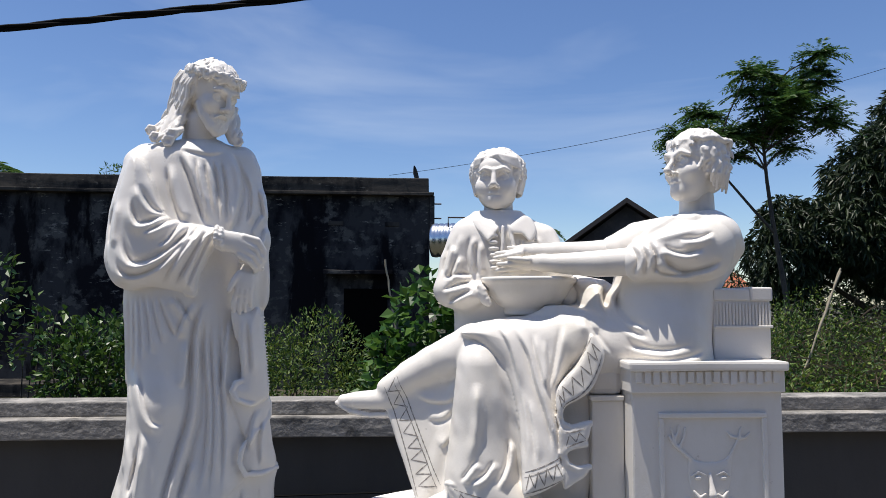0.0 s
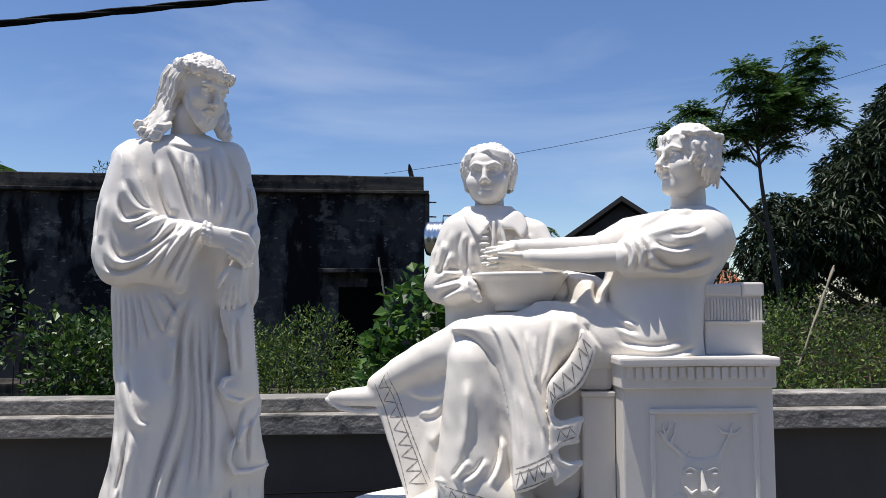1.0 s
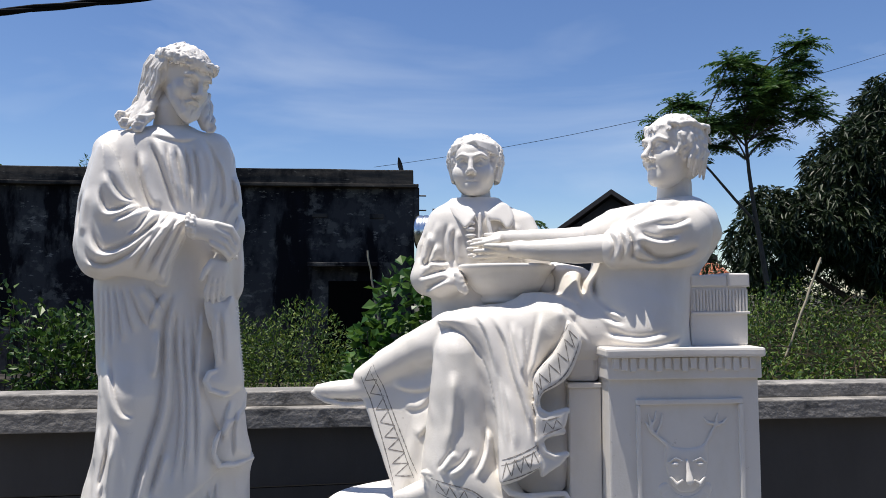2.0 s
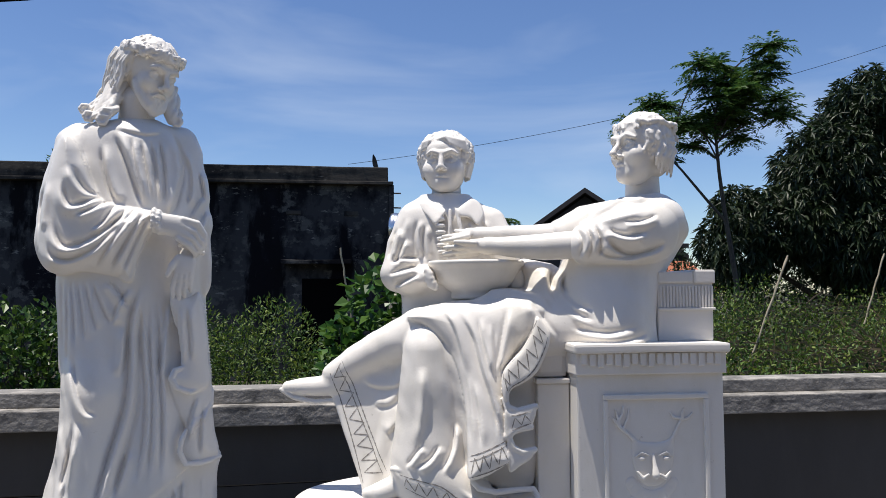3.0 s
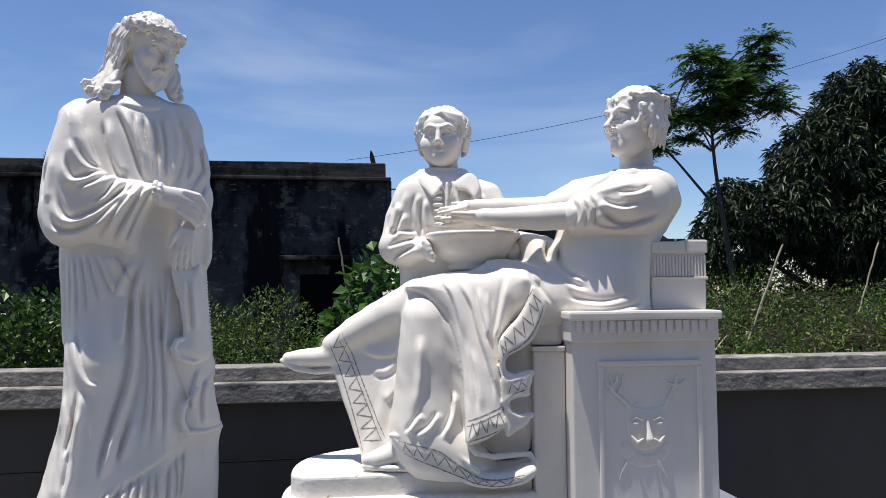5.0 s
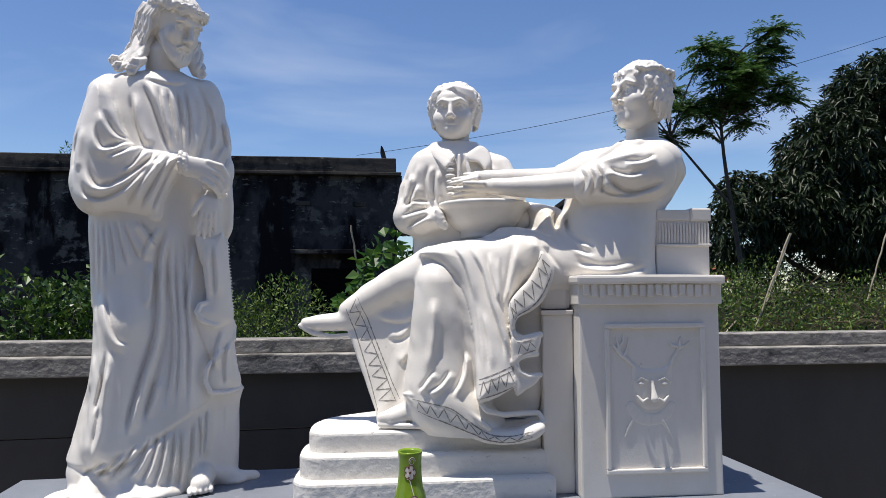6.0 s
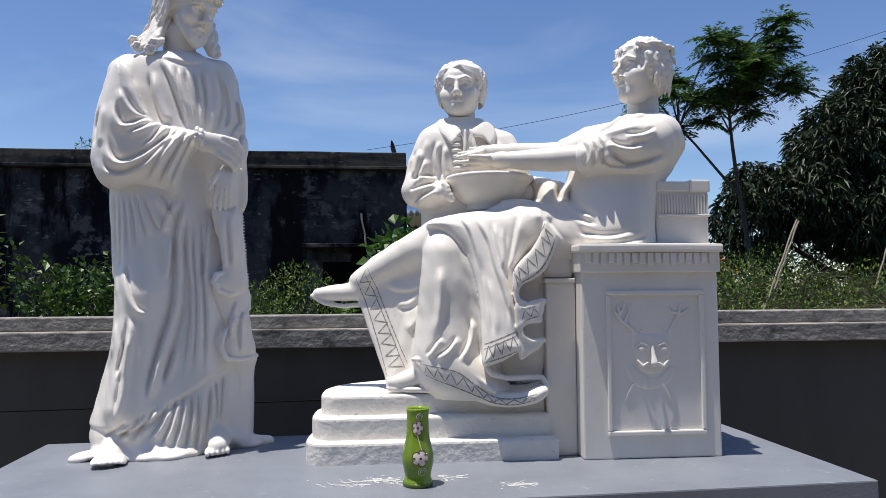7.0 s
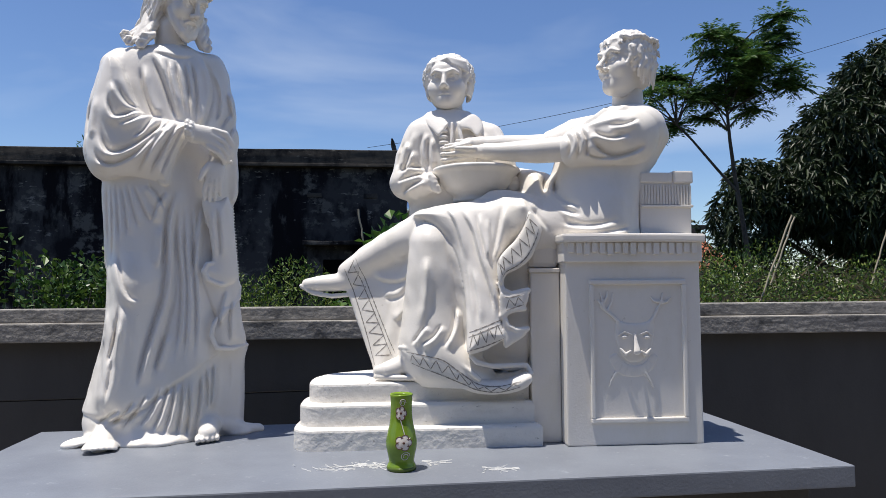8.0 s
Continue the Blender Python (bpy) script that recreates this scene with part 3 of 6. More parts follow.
relief.limb([(-0.041, -0.020, 0.297), (0.001, -0.024, 0.286), (0.044, -0.020, 0.296)], 0.003, 0.003, cut=True)
relief.limb([(-0.056, -0.004, 0.418), (-0.077, -0.005, 0.438), (-0.103, -0.005, 0.459), (-0.122, -0.004, 0.486)], [0.006, 0.0055, 0.005, 0.004], 0.006)
relief.limb([(-0.100, -0.004, 0.456), (-0.108, -0.005, 0.488), (-0.114, -0.003, 0.512)], [0.0045, 0.004, 0.003], 0.004)
relief.limb([(-0.092, -0.004, 0.448), (-0.076, -0.005, 0.482), (-0.071, -0.003, 0.512)], [0.0045, 0.004, 0.003], 0.004)
relief.limb([(-0.111, -0.004, 0.467), (-0.093, -0.005, 0.497), (-0.090, -0.003, 0.519)], [0.0045, 0.004, 0.003], 0.004)
relief.limb([(0.063, -0.004, 0.416), (0.083, -0.005, 0.454), (0.100, -0.004, 0.484)], [0.006, 0.005, 0.004], 0.006)
relief.limb([(0.096, -0.004, 0.480), (0.072, -0.005, 0.484), (0.061, -0.003, 0.499)], [0.0045, 0.0045, 0.003], 0.004)
relief.limb([(0.098, -0.004, 0.480), (0.100, -0.005, 0.495), (0.104, -0.003, 0.510)], [0.0045, 0.0045, 0.003], 0.004)
relief.limb([(0.097, -0.004, 0.476), (0.119, -0.005, 0.482), (0.131, -0.003, 0.495)], [0.0045, 0.0045, 0.003], 0.004)
relief.pad(0.004, 0.004, (-0.088, 0.294, -0.061, 0.309, -0.034, 0.279, 0.000, 0.267, 0.035, 0.278, 0.063, 0.307, 0.083, 0.292, 0.066, 0.255, 0.034, 0.233, -0.005, 0.226, -0.047, 0.234, -0.073, 0.257), 0.006, 0.02, k=0.002)
relief.limb([(-0.061, -0.007, 0.283), (-0.081, -0.006, 0.265)], 0.0030, 0.002, cut=True)
relief.limb([(-0.046, -0.007, 0.268), (-0.062, -0.006, 0.246)], 0.0030, 0.002, cut=True)
relief.limb([(-0.027, -0.007, 0.260), (-0.037, -0.006, 0.234)], 0.0030, 0.002, cut=True)
relief.limb([(-0.006, -0.007, 0.258), (-0.010, -0.006, 0.228)], 0.0030, 0.002, cut=True)
relief.limb([(0.016, -0.007, 0.259), (0.023, -0.006, 0.231)], 0.0030, 0.002, cut=True)
relief.limb([(0.035, -0.007, 0.268), (0.050, -0.006, 0.244)], 0.0030, 0.002, cut=True)
relief.limb([(0.051, -0.007, 0.281), (0.074, -0.006, 0.266)], 0.0030, 0.002, cut=True)
relief.limb([(-0.066, -0.002, 0.242), (-0.082, -0.003, 0.216), (-0.090, -0.002, 0.194)], [0.006, 0.004, 0.003], 0.004)
relief.limb([(0.038, -0.002, 0.240), (0.053, -0.003, 0.214), (0.064, -0.002, 0.191)], [0.006, 0.004, 0.003], 0.004)
relief.put((-0.2, 0.005, 0.1), (0.2, 0.05, 0.6), lambda u, y, z: 0.006 - y + 0 * u + 0 * z, 0.002, cut=True)
mask = new("mask_relief", mesh_from("mask_relief", *relief.skin()[:2], WHITE))
mask.parent, mask.scale = pedestal, (1.0, 0.58, 1.0)
tagged(mask, "carved horned mask in low relief")

backrest = thing("backrest", (1.25, 2.17, 1.564), "white painted backrest block with a fluted band", "backrest")
part("block", block((-0.098, 0.0, 0.0), (0.088, 0.26, 0.215), 0.006, 0.0015, 2), WHITE, backrest)
part("lid", block((-0.098, -0.006, 0.185), (0.02, 0.268, 0.222), 0.006), WHITE, backrest)
part("lid", block((0.0215, -0.008, 0.184), (0.094, 0.27, 0.228), 0.006), WHITE, backrest)
for i in range(17):
    x = -0.088 + i * 0.0107
    part("flute", rod([(x, -0.002, 0.108), (x, -0.002, 0.176)], 0.0042, 6), WHITE, backrest)
part("rim", block((-0.098, -0.008, 0.098), (0.093, 0.266, 0.107), 0.003), WHITE, backrest)
for i in range(14):
    y = 0.012 + i * 0.018
    part("flute", rod([(0.089, y, 0.108), (0.089, y, 0.176)], 0.0042, 6), WHITE, backrest)

seat_block = thing("seat_block", (0.81, 2.19, 0.85), "plain white painted seat block beside the pedestal", "block")
part("body", block((-0.05, 0.0, 0.0), (0.054, 0.40, 0.585), 0.006, 0.0015, 2), WHITE, seat_block)
part("ledge", block((-0.055, -0.008, 0.585), (0.054, 0.40, 0.60), 0.003), WHITE, seat_block)
part("bolster", block((-0.055, 0.012, 0.60), (0.054, 0.40, 0.70), 0.02), WHITE, seat_block)


def tier(front, left, right, z0, z1, corner):
    """A step with a rounded free end that sweeps back."""
    bm = bmesh.new()
    outline = [(right, 0.50), (right, front)]
    for i in range(13):
        a = radians(i * 90 / 12)
        outline.append((left + corner - corner * math.sin(a), front + corner - corner * math.cos(a)))
    back = front + corner + 0.05
    for i in range(13):
        a = radians(i * 90 / 12)
        outline.append((left + 0.40 * (1 - math.cos(a)), back + (0.50 - back) * math.sin(a)))
    face = bm.faces.new([bm.verts.new((x, y, z0)) for x, y in outline])
    up = bmesh.ops.extrude_face_region(bm, geom=[face])
    bmesh.ops.translate(bm, vec=(0, 0, z1 - z0), verts=[v for v in up["geom"] if isinstance(v, bmesh.types.BMVert)])
    top = [e for e in bm.edges if all(v.co.z > z1 - 1e-4 for v in e.verts)]
    bmesh.ops.bevel(bm, geom=top, offset=0.012, segments=3, affect="EDGES", profile=0.5)
    bmesh.ops.triangulate(bm, faces=[f for f in bm.faces if len(f.verts) > 4])
    for v in bm.verts:
        v.co += 0.002 * Vector(noise.noise_vector(v.co * 9))
    return bm


steps = thing("stepped_base", (0, 2.14, 0.85), "white rough-plastered three-step base with a rounded end", "steps")
part("step", tier(0.0, -0.052, 0.785, 0.0, 0.072, 0.08), PLASTER, steps)
part("step", tier(0.035, -0.035, 0.765, 0.070, 0.145, 0.08), PLASTER, steps)
part("step", tier(0.075, -0.008, 0.755, 0.143, 0.212, 0.075), PLASTER, steps)

# ---- basin and vase ----
basin = thing("basin", (0.598, 2.375, 1.70), "round white basin on a low foot held over the lap", "basin")
bowl = [(0.072, 0.0), (0.088, 0.0), (0.092, 0.012), (0.088, 0.022), (0.108, 0.034), (0.132, 0.060), (0.146, 0.090), (0.155, 0.106), (0.162, 0.112), (0.165, 0.120), (0.162, 0.127), (0.154, 0.126), (0.144, 0.112), (0.130, 0.080), (0.10, 0.050), (0.03, 0.040)]
part("bowl", turned(bowl, 64), WHITE, basin, smooth=True)
water_top = part("inner_floor", turned([(0.13, 0.082), (0.131, 0.086), (0.01, 0.087)], 40), WHITE, basin, smooth=True)

vase = thing("vase", (0.305, 1.895, 0.85), "lime green glazed vase with painted blossoms", "vase")
prof = [(0.030, 0.0), (0.040, 0.002), (0.043, 0.010), (0.041, 0.016), (0.037, 0.024), (0.040, 0.042), (0.0455, 0.066), (0.046, 0.085), (0.041, 0.110), (0.035, 0.132), (0.0325, 0.155), (0.0315, 0.19), (0.033, 0.212), (0.0345, 0.219), (0.033, 0.221), (0.030, 0.214), (0.028, 0.19), (0.027, 0.15), (0.01, 0.14)]
part("body", turned(prof, 48), GLAZE, vase, smooth=True)
part("foot_ring", turned([(0.035, -0.0005), (0.0425, -0.0003), (0.0445, 0.006), (0.0438, 0.011), (0.04, 0.012)], 40), GLAZEDARK, vase, smooth=True)


def on_vase(ang, z, out=0.0012):
    r = np.interp(z, [p[1] for p in prof[:14]], [p[0] for p in prof[:14]]) + out
    return Vector((r * math.sin(ang), -r * math.cos(ang), z))


def blossom(ang, z, size):
    for i in range(5):
        bm = bmesh.new()
        t = 2 * math.pi * i / 5
        mid = bm.verts.new(on_vase(ang + 0.55 * size * math.cos(t) / 0.04, z + 0.55 * size * math.sin(t), 0.0026))
        ring = [bm.verts.new(on_vase(ang + (0.55 * size * math.cos(t) + 0.44 * size * math.cos(s)) / 0.04, z + 0.55 * size * math.sin(t) + 0.44 * size * math.sin(s), 0.0014)) for s in [2 * math.pi * j / 12 for j in range(12)]]
        for j in range(12):
            bm.faces.new((mid, ring[j], ring[(j + 1) % 12]))
        part("petal", bm, PETAL, vase, "pale petal", True)
        part("petal_outline", rod([v for v in [on_vase(ang + (0.55 * size * math.cos(t) + 0.47 * size * math.cos(s)) / 0.04, z + 0.55 * size * math.sin(t) + 0.47 * size * math.sin(s), 0.0012) for s in [t - 1.9 + 3.8 * j / 10 for j in range(11)]]], 0.0013, 5), MAROON, vase)
    part("flower_eye", rod([on_vase(ang, z, 0.001), on_vase(ang, z, 0.004)], 0.0035, 8), MAROON, vase)


blossom(-0.05, 0.168, 0.020)
blossom(0.12, 0.085, 0.022)
part("painted_stem", rod([on_vase(-0.3 + 0.9 * j / 14, 0.15 - 0.06 * j / 14 + 0.012 * math.sin(j * 0.5), 0.001) for j in range(15)], 0.0012, 5), PETAL, vase)
part("painted_curl", rod([on_vase(0.1 + 0.30 * math.cos(j * 0.6) * (1 - j / 26), 0.198 + 0.012 * math.sin(j * 0.6) * (1 - j / 26), 0.001) for j in range(18)], 0.0009, 5), PETAL, vase)
part("painted_curl", rod([on_vase(0.25 + 0.36 * math.cos(j * 0.6) * (1 - j / 26), 0.045 + 0.014 * math.sin(j * 0.6) * (1 - j / 26), 0.001) for j in range(18)], 0.0009, 5), PETAL, vase)

# ---- cables ----
tagged(part("ground_cable", rod([(x, 3.10, 0.905 - 0.02 * math.sin((x + 4) * 0.9)) for x in [-5 + 0.25 * i for i in range(25)]], 0.004, 6), CABLE), "thin black cable slung along the wall", "cable")
main = []
for s in range(3):
    main.append(rod([(-6 + 0.15 * i, 4.0 + 0.012 * math.cos(i * 0.9 + s * 2.1), 2.90 + 0.135 * (-6 + 0.15 * i + 5.1) + 0.012 * math.sin(i * 0.9 + s * 2.1)) for i in range(110)], 0.011, 6))
power = thing("power_cable", (0, 4, 3.3), "thick twisted black power cable overhead", "cable")
for b in main:
    ob = part("strand", b, CABLE, power)
    ob.matrix_parent_inverse = power.matrix_world.inverted()
# Building end is scaled away from the camera's start point to fit its view.
line = []
for i in range(26):
    near, z = 0.165 * max(0, 1 - i / 9), 3.95 + 0.1415 * i - 0.0035 * i * (16 - i)
    line.append((-0.1 + 0.6 * i + near * (0.6 * i - 0.27), 12 + 11.97 * near, z + near * (z - 1.745)))
tagged(part("overhead_wire", rod(line, 0.0045, 5), CABLE), "thin dark wire strung from the building, placed to fit the camera's view", "wire")

# ---- buildings behind ----
house = thing("flat_roofed_building", (0, 0, 0), "derelict flat-roofed building with mould-blackened plaster", "building")
house.matrix_world = pose(0.68, 14.0, 0, 0, 0, 0.6)
part("wall", block((-12, 0.0, 0.0), (0.0, 6.0, 3.93)), SOOT, house)
part("parapet", block((-12, -0.10, 3.93), (-0.02, 5.9, 4.25), 0.02, 0.012, 12), SOOTCAP, house)
part("cornice", block((-12, -0.16, 3.89), (0.08, 5.9, 3.96), 0.015, 0.012, 12), SOOTCAP, house)
part("door_canopy", block((-2.1, -0.35, 2.28), (-0.75, 0.01, 2.36), 0.01, 0.01, 3), SOOT, house, "thin cement canopy over the door")
# Flat black panel; the doorway's inner shade is put into its colour.
part("door", block((-1.72, -0.015, 0.0), (-0.85, 0.02, 2.0)), DARK, house, "near-black panel standing for the shade inside the doorway")
part("gutter", block((0.0, -0.05, 3.2), (0.10, 5.8, 3.90), 0.01), SOOT, house)
for z in (3.45, 3.75):
    part("bracket", rod([(0.08, 0.1, z), (0.25, 0.1, z)], 0.015, 6), RUST, house)
part("vent", block((-2.05, -0.02, 3.28), (-1.75, 0.02, 3.36), 0.01), SOOTCAP, house)
part("vent", block((-0.90, -0.02, 3.26), (-0.62, 0.02, 3.36), 0.01), SOOTCAP, house)
part("base_ledge", block((-12, -0.9, 0.0), (-5.6, 0.0, 0.24), 0.015, 0.01, 6), SOOTCAP, house)
part("dish", turned([(0.01, 0.0), (0.10, 0.012), (0.19, 0.05), (0.20, 0.055), (0.10, 0.018), (0.008, 0.008)], 20), SOOTCAP, house).matrix_world = pose(0.36, 14.2, 4.36, 78, 0, 75)

tank = thing("water_tank", (1.28, 12.9, 0), "stainless steel water tank on an iron stand", "tank")
ribs = [(0.20, -0.62), (0.31, -0.60)]
for i in range(10):
    ribs += [(0.325, -0.55 + i * 0.11), (0.325, -0.50 + i * 0.11), (0.31, -0.47 + i * 0.11)]
ob = part("drum", turned(ribs + [(0.31, 0.62), (0.20, 0.64)], 32), STEEL, tank, smooth=True)
ob.matrix_world = pose(1.28, 12.9, 2.9, 90, 0, 75)
for sx in (-0.3, 0.35):
    for sy in (-0.3, 0.3):
        part("leg", block((sx - 0.02, sy - 0.02, 0), (sx + 0.02, sy + 0.02, 2.62)), RUST, tank)
part("pipe", rod([(-0.3, -0.2, 3.12), (-0.3, -0.2, 3.3), (0.1, -0.2, 3.3), (0.1, -0.2, 3.2)], 0.015, 6), RUST, tank)

gable = thing("gabled_house", (5.45, 16.0, 0), "dark gabled house with a low pitched roof", "house", turn=-18)
bm = bmesh.new()
loop = [(-2.1, 0), (1.9, 0), (1.9, 2.62), (0.0, 4.02), (-2.1, 2.5)]
f = bm.faces.new([bm.verts.new((x, 0, z)) for x, z in loop])
ext = bmesh.ops.extrude_face_region(bm, geom=[f])
bmesh.ops.translate(bm, vec=(0, 6, 0), verts=[v for v in ext["geom"] if isinstance(v, bmesh.types.BMVert)])
part("wall", bm, GABLE, gable)
for sgn, ex, ez in ((-1, -2.5, 2.28), (1, 2.3, 2.40)):
    bm = bmesh.new()
    prof2 = [(0, 4.06), (ex, ez + 0.03), (ex, ez + 0.15), (0, 4.18)]
    f = bm.faces.new([bm.verts.new((x, -0.3, z)) for x, z in prof2])
    ext = bmesh.ops.extrude_face_region(bm, geom=[f])
    bmesh.ops.translate(bm, vec=(0, 6.5, 0), verts=[v for v in ext["geom"] if isinstance(v, bmesh.types.BMVert)])
    part("roof", bm, ROOF, gable)

shed = thing("flat_shed", (7.0, 15.2, 0), "small dark flat-roofed outbuilding", "shed")
part("wall", block((-0.6, 0, 0), (0.52, 2.5, 2.72)), GABLE, shed)
part("roof", block((-0.7, -0.1, 2.72), (0.60, 2.6, 2.82), 0.01), ROOF, shed)
cottage = thing("tiled_cottage", (6.35, 12.6, 0), "low cottage with a red clay tile roof", "house")
part("wall", block((-0.5, 0.1, 0), (0.6, 1.6, 1.72)), GABLE, cottage)
bm = bmesh.new()
f = bm.faces.new([bm.verts.new(p) for p in ((-0.6, 0.0, 1.70), (0.7, 0.0, 1.70), (0.45, 0.9, 2.28), (-0.45, 0.9, 2.28))])
ext = bmesh.ops.extrude_face_region(bm, geom=[f])
bmesh.ops.translate(bm, vec=(0, 0.02, 0.06), verts=[v for v in ext["geom"] if isinstance(v, bmesh.types.BMVert)])
part("roof", bm, TERRA, cottage)


# ---- plants ----
def leaf_mesh(name, base, way, length, width, droop, material, seed):
    """Folded diamond leaves: arrays of stalk ends and directions."""
    rs = np.random.RandomState(seed)
    n = len(base)
    way = way / (np.linalg.norm(way, axis=1, keepdims=True) + 1e-9)
    r = rs.normal(size=(n, 3)) * 0.6 + np.array([0, 0, 1.0])
    side = np.cross(way, r)
    side /= np.linalg.norm(side, axis=1, keepdims=True) + 1e-9
    nor = np.cross(side, way)
    L = (length * rs.uniform(0.6, 1.25, n))[:, None]
    W = (width * rs.uniform(0.7, 1.2, n))[:, None]
    down = np.array([0, 0, -1.0]) * L * droop
    mid = base + way * L * 0.45 + down * 0.3
    v = np.stack([base, mid + side * W / 2 + nor * W * 0.12, base + way * L + down, mid - side * W / 2 + nor * W * 0.12], 1).reshape(-1, 3)
    i = np.arange(n) * 4
    f = np.vstack([np.stack([i, i + 1, i + 2], 1), np.stack([i, i + 2, i + 3], 1)])
    return mesh_from(name, v, f, material, False)


def blob_points(blobs, n, rs, hollow=0.55):
    """Points spread through soft lumps (x, y, z, rx, ry, rz), thicker towards their skins."""
    vol = np.array([b[3] * b[4] * b[5] for b in blobs]) ** 0.75
    pick = rs.choice(len(blobs), n, p=vol / vol.sum())
    b = np.array(blobs)[pick]
    d = rs.normal(size=(n, 3))
    d /= np.linalg.norm(d, axis=1, keepdims=True)
    r = hollow + (1.08 - hollow) * rs.uniform(0, 1, (n, 1)) ** 0.6
    return b[:, :3] + d * r * b[:, 3:], d


def bush(name, blobs, n, length, width, material, seed, label, category="bush", droop=0.15, stems=12, stalk=0.006, kind=""):
    rs = np.random.RandomState(seed)
    base, d = blob_points(blobs, n, rs)
    keep = base[:, 2] > 0.05
    base, d = base[keep], d[keep]
    way = d * 0.6 + rs.normal(size=base.shape) * 0.6 + np.array([0, 0, 0.35])
    x, y = np.mean([b[0] for b in blobs]), np.mean([b[1] for b in blobs])
    ob = thing(name, (x, y, 0), label, category, kind=kind)
    o = np.array([x, y, 0])
    leaves = new("leaves", leaf_mesh("leaves", base - o, way, length, width, droop, material, seed))
    leaves.parent = ob
    rr = random.Random(seed)
    for i in range(stems):
        b = blobs[rr.randrange(len(blobs))]
        a = rr.uniform(0, 6.28)
        tip = Vector((b[0] - x + b[3] * 0.8 * math.cos(a), b[1] - y + b[4] * 0.8 * math.sin(a), b[2] + b[5] * rr.uniform(0.2, 0.9)))
        root = Vector((b[0] - x + rr.uniform(-0.2, 0.2), b[1] - y + rr.uniform(-0.2, 0.2), -0.02))
        mid = (root + tip) / 2 + Vector((rr.uniform(-0.15, 0.15), rr.uniform(-0.15, 0.15), 0.1))
        part("stem", rod([root, mid, tip], [stalk * 1.6, stalk * 1.2, stalk * 0.6], 5), BARK, ob)
    return ob


bush("leafy_bush", [(-0.62, 6.5, 0.85, 0.52, 0.5, 0.78), (-0.98, 6.4, 0.75, 0.42, 0.5, 0.72), (-0.28, 6.4, 0.6, 0.36, 0.4, 0.65), (-1.45, 6.6, 0.9, 0.4, 0.5, 0.85)], 15000, 0.055, 0.017, LEAF, 11, "dense bright green bush of small narrow leaves behind the wall")
bush("broad_leaved_plant", [(0.32, 5.5, 1.35, 0.30, 0.3, 0.60), (0.12, 5.4, 1.0, 0.26, 0.3, 0.60), (0.60, 5.5, 1.2, 0.3, 0.3, 0.62)], 1500, 0.115, 0.095, BROAD, 12, "tall plant with broad heart-shaped green leaves", "plant", 0.35, 8)
bush("undergrowth", [(0.2, 5.8, 0.6, 0.6, 0.4, 0.65), (0.7, 5.6, 0.8, 0.5, 0.4, 0.8)], 5000, 0.06, 0.024, VINE, 13, "tangled dark green undergrowth", "undergrowth", stems=6)
bush("vine_bush", [(-2.16, 5.5, 0.9, 0.34, 0.45, 0.72), (-1.85, 5.6, 0.85, 0.40, 0.4, 0.85), (-1.45, 5.5, 0.9, 0.35, 0.4, 0.90), (-2.30, 5.4, 1.1, 0.25, 0.3, 0.45)], 8000, 0.065, 0.036, VINE, 14, "straggling vine bush with heart-shaped leaves", stems=26)
bush("vine_tangle", [(-2.75, 5.45, 1.55, 0.22, 0.2, 0.30), (-3.0, 5.5, 1.85, 0.2, 0.2, 0.30), (-2.45, 5.45, 1.45, 0.2, 0.2, 0.22), (-1.62, 5.5, 1.72, 0.14, 0.2, 0.2)], 420, 0.075, 0.045, VINE, 15, "trailing vine shoots with sparse leaves", "vine", stems=18, stalk=0.005)
bush("weed_bank", [(2.6 + 0.62 * (i % 7), 4.1 + 0.75 * (i // 7), 0.42 + 0.13 * (i // 7), 0.6, 0.6, 0.72 + 0.06 * ((i * 5) % 4)) for i in range(35)], 90000, 0.052, 0.017, LEAF, 16, "tangled bank of green weeds behind the wall", "weeds", stems=40, kind="stuff")
bush("weed_bank", [(1.0 + 0.55 * i, 4.6 + 0.2 * (i % 3), 0.5, 0.5, 0.6, 0.75) for i in range(4)], 7000, 0.065, 0.024, LEAF, 17, "low green weeds behind the wall", "weeds", stems=10, kind="stuff")

rs = np.random.RandomState(21)
n = 2800
sx, sy = rs.uniform(2.3, 6.6, n), rs.uniform(3.7, 7.6, n)
base = np.stack([sx, sy, rs.uniform(0.5, 1.0, n) + 0.17 * (sy - 3.7)], 1)
way = np.stack([rs.normal(0, 0.8, n), rs.normal(0, 0.4, n), rs.normal(0.35, 0.5, n)], 1)
tagged(new("dry_stalks", leaf_mesh("dry_stalks", base, way, 0.34, 0.006, 0.3, STRAW, 22)), "dry grass stalks among the weeds", "grass", kind="stuff")
n = 260
base = np.stack([rs.normal(4.75, 0.35, n), rs.normal(5.2, 0.25, n), rs.normal(1.18, 0.07, n)], 1)
way = np.stack([rs.normal(0, 1, n), rs.normal(0, 0.4, n), rs.normal(0.1, 0.25, n)], 1)
tagged(new("straw_pile", leaf_mesh("straw_pile", base, way, 0.4, 0.010, 0.25, STRAW, 23)), "heap of dry straw on the weeds", "straw", kind="stuff")


def pole(a, b, r):
    d = Vector(b) - Vector(a)
    bm = rod([Vector(a) + d * (i / 10) + Vector((0.004 * math.sin(i * 2.0), 0, 0)) for i in range(11)], [r * (1.12 if i % 3 == 0 else 1.0) for i in range(11)], 7)
    return tagged(part("bamboo_pole", bm, CANE), "thin dry bamboo pole leaning out of the weeds", "pole", "poles in the weeds")


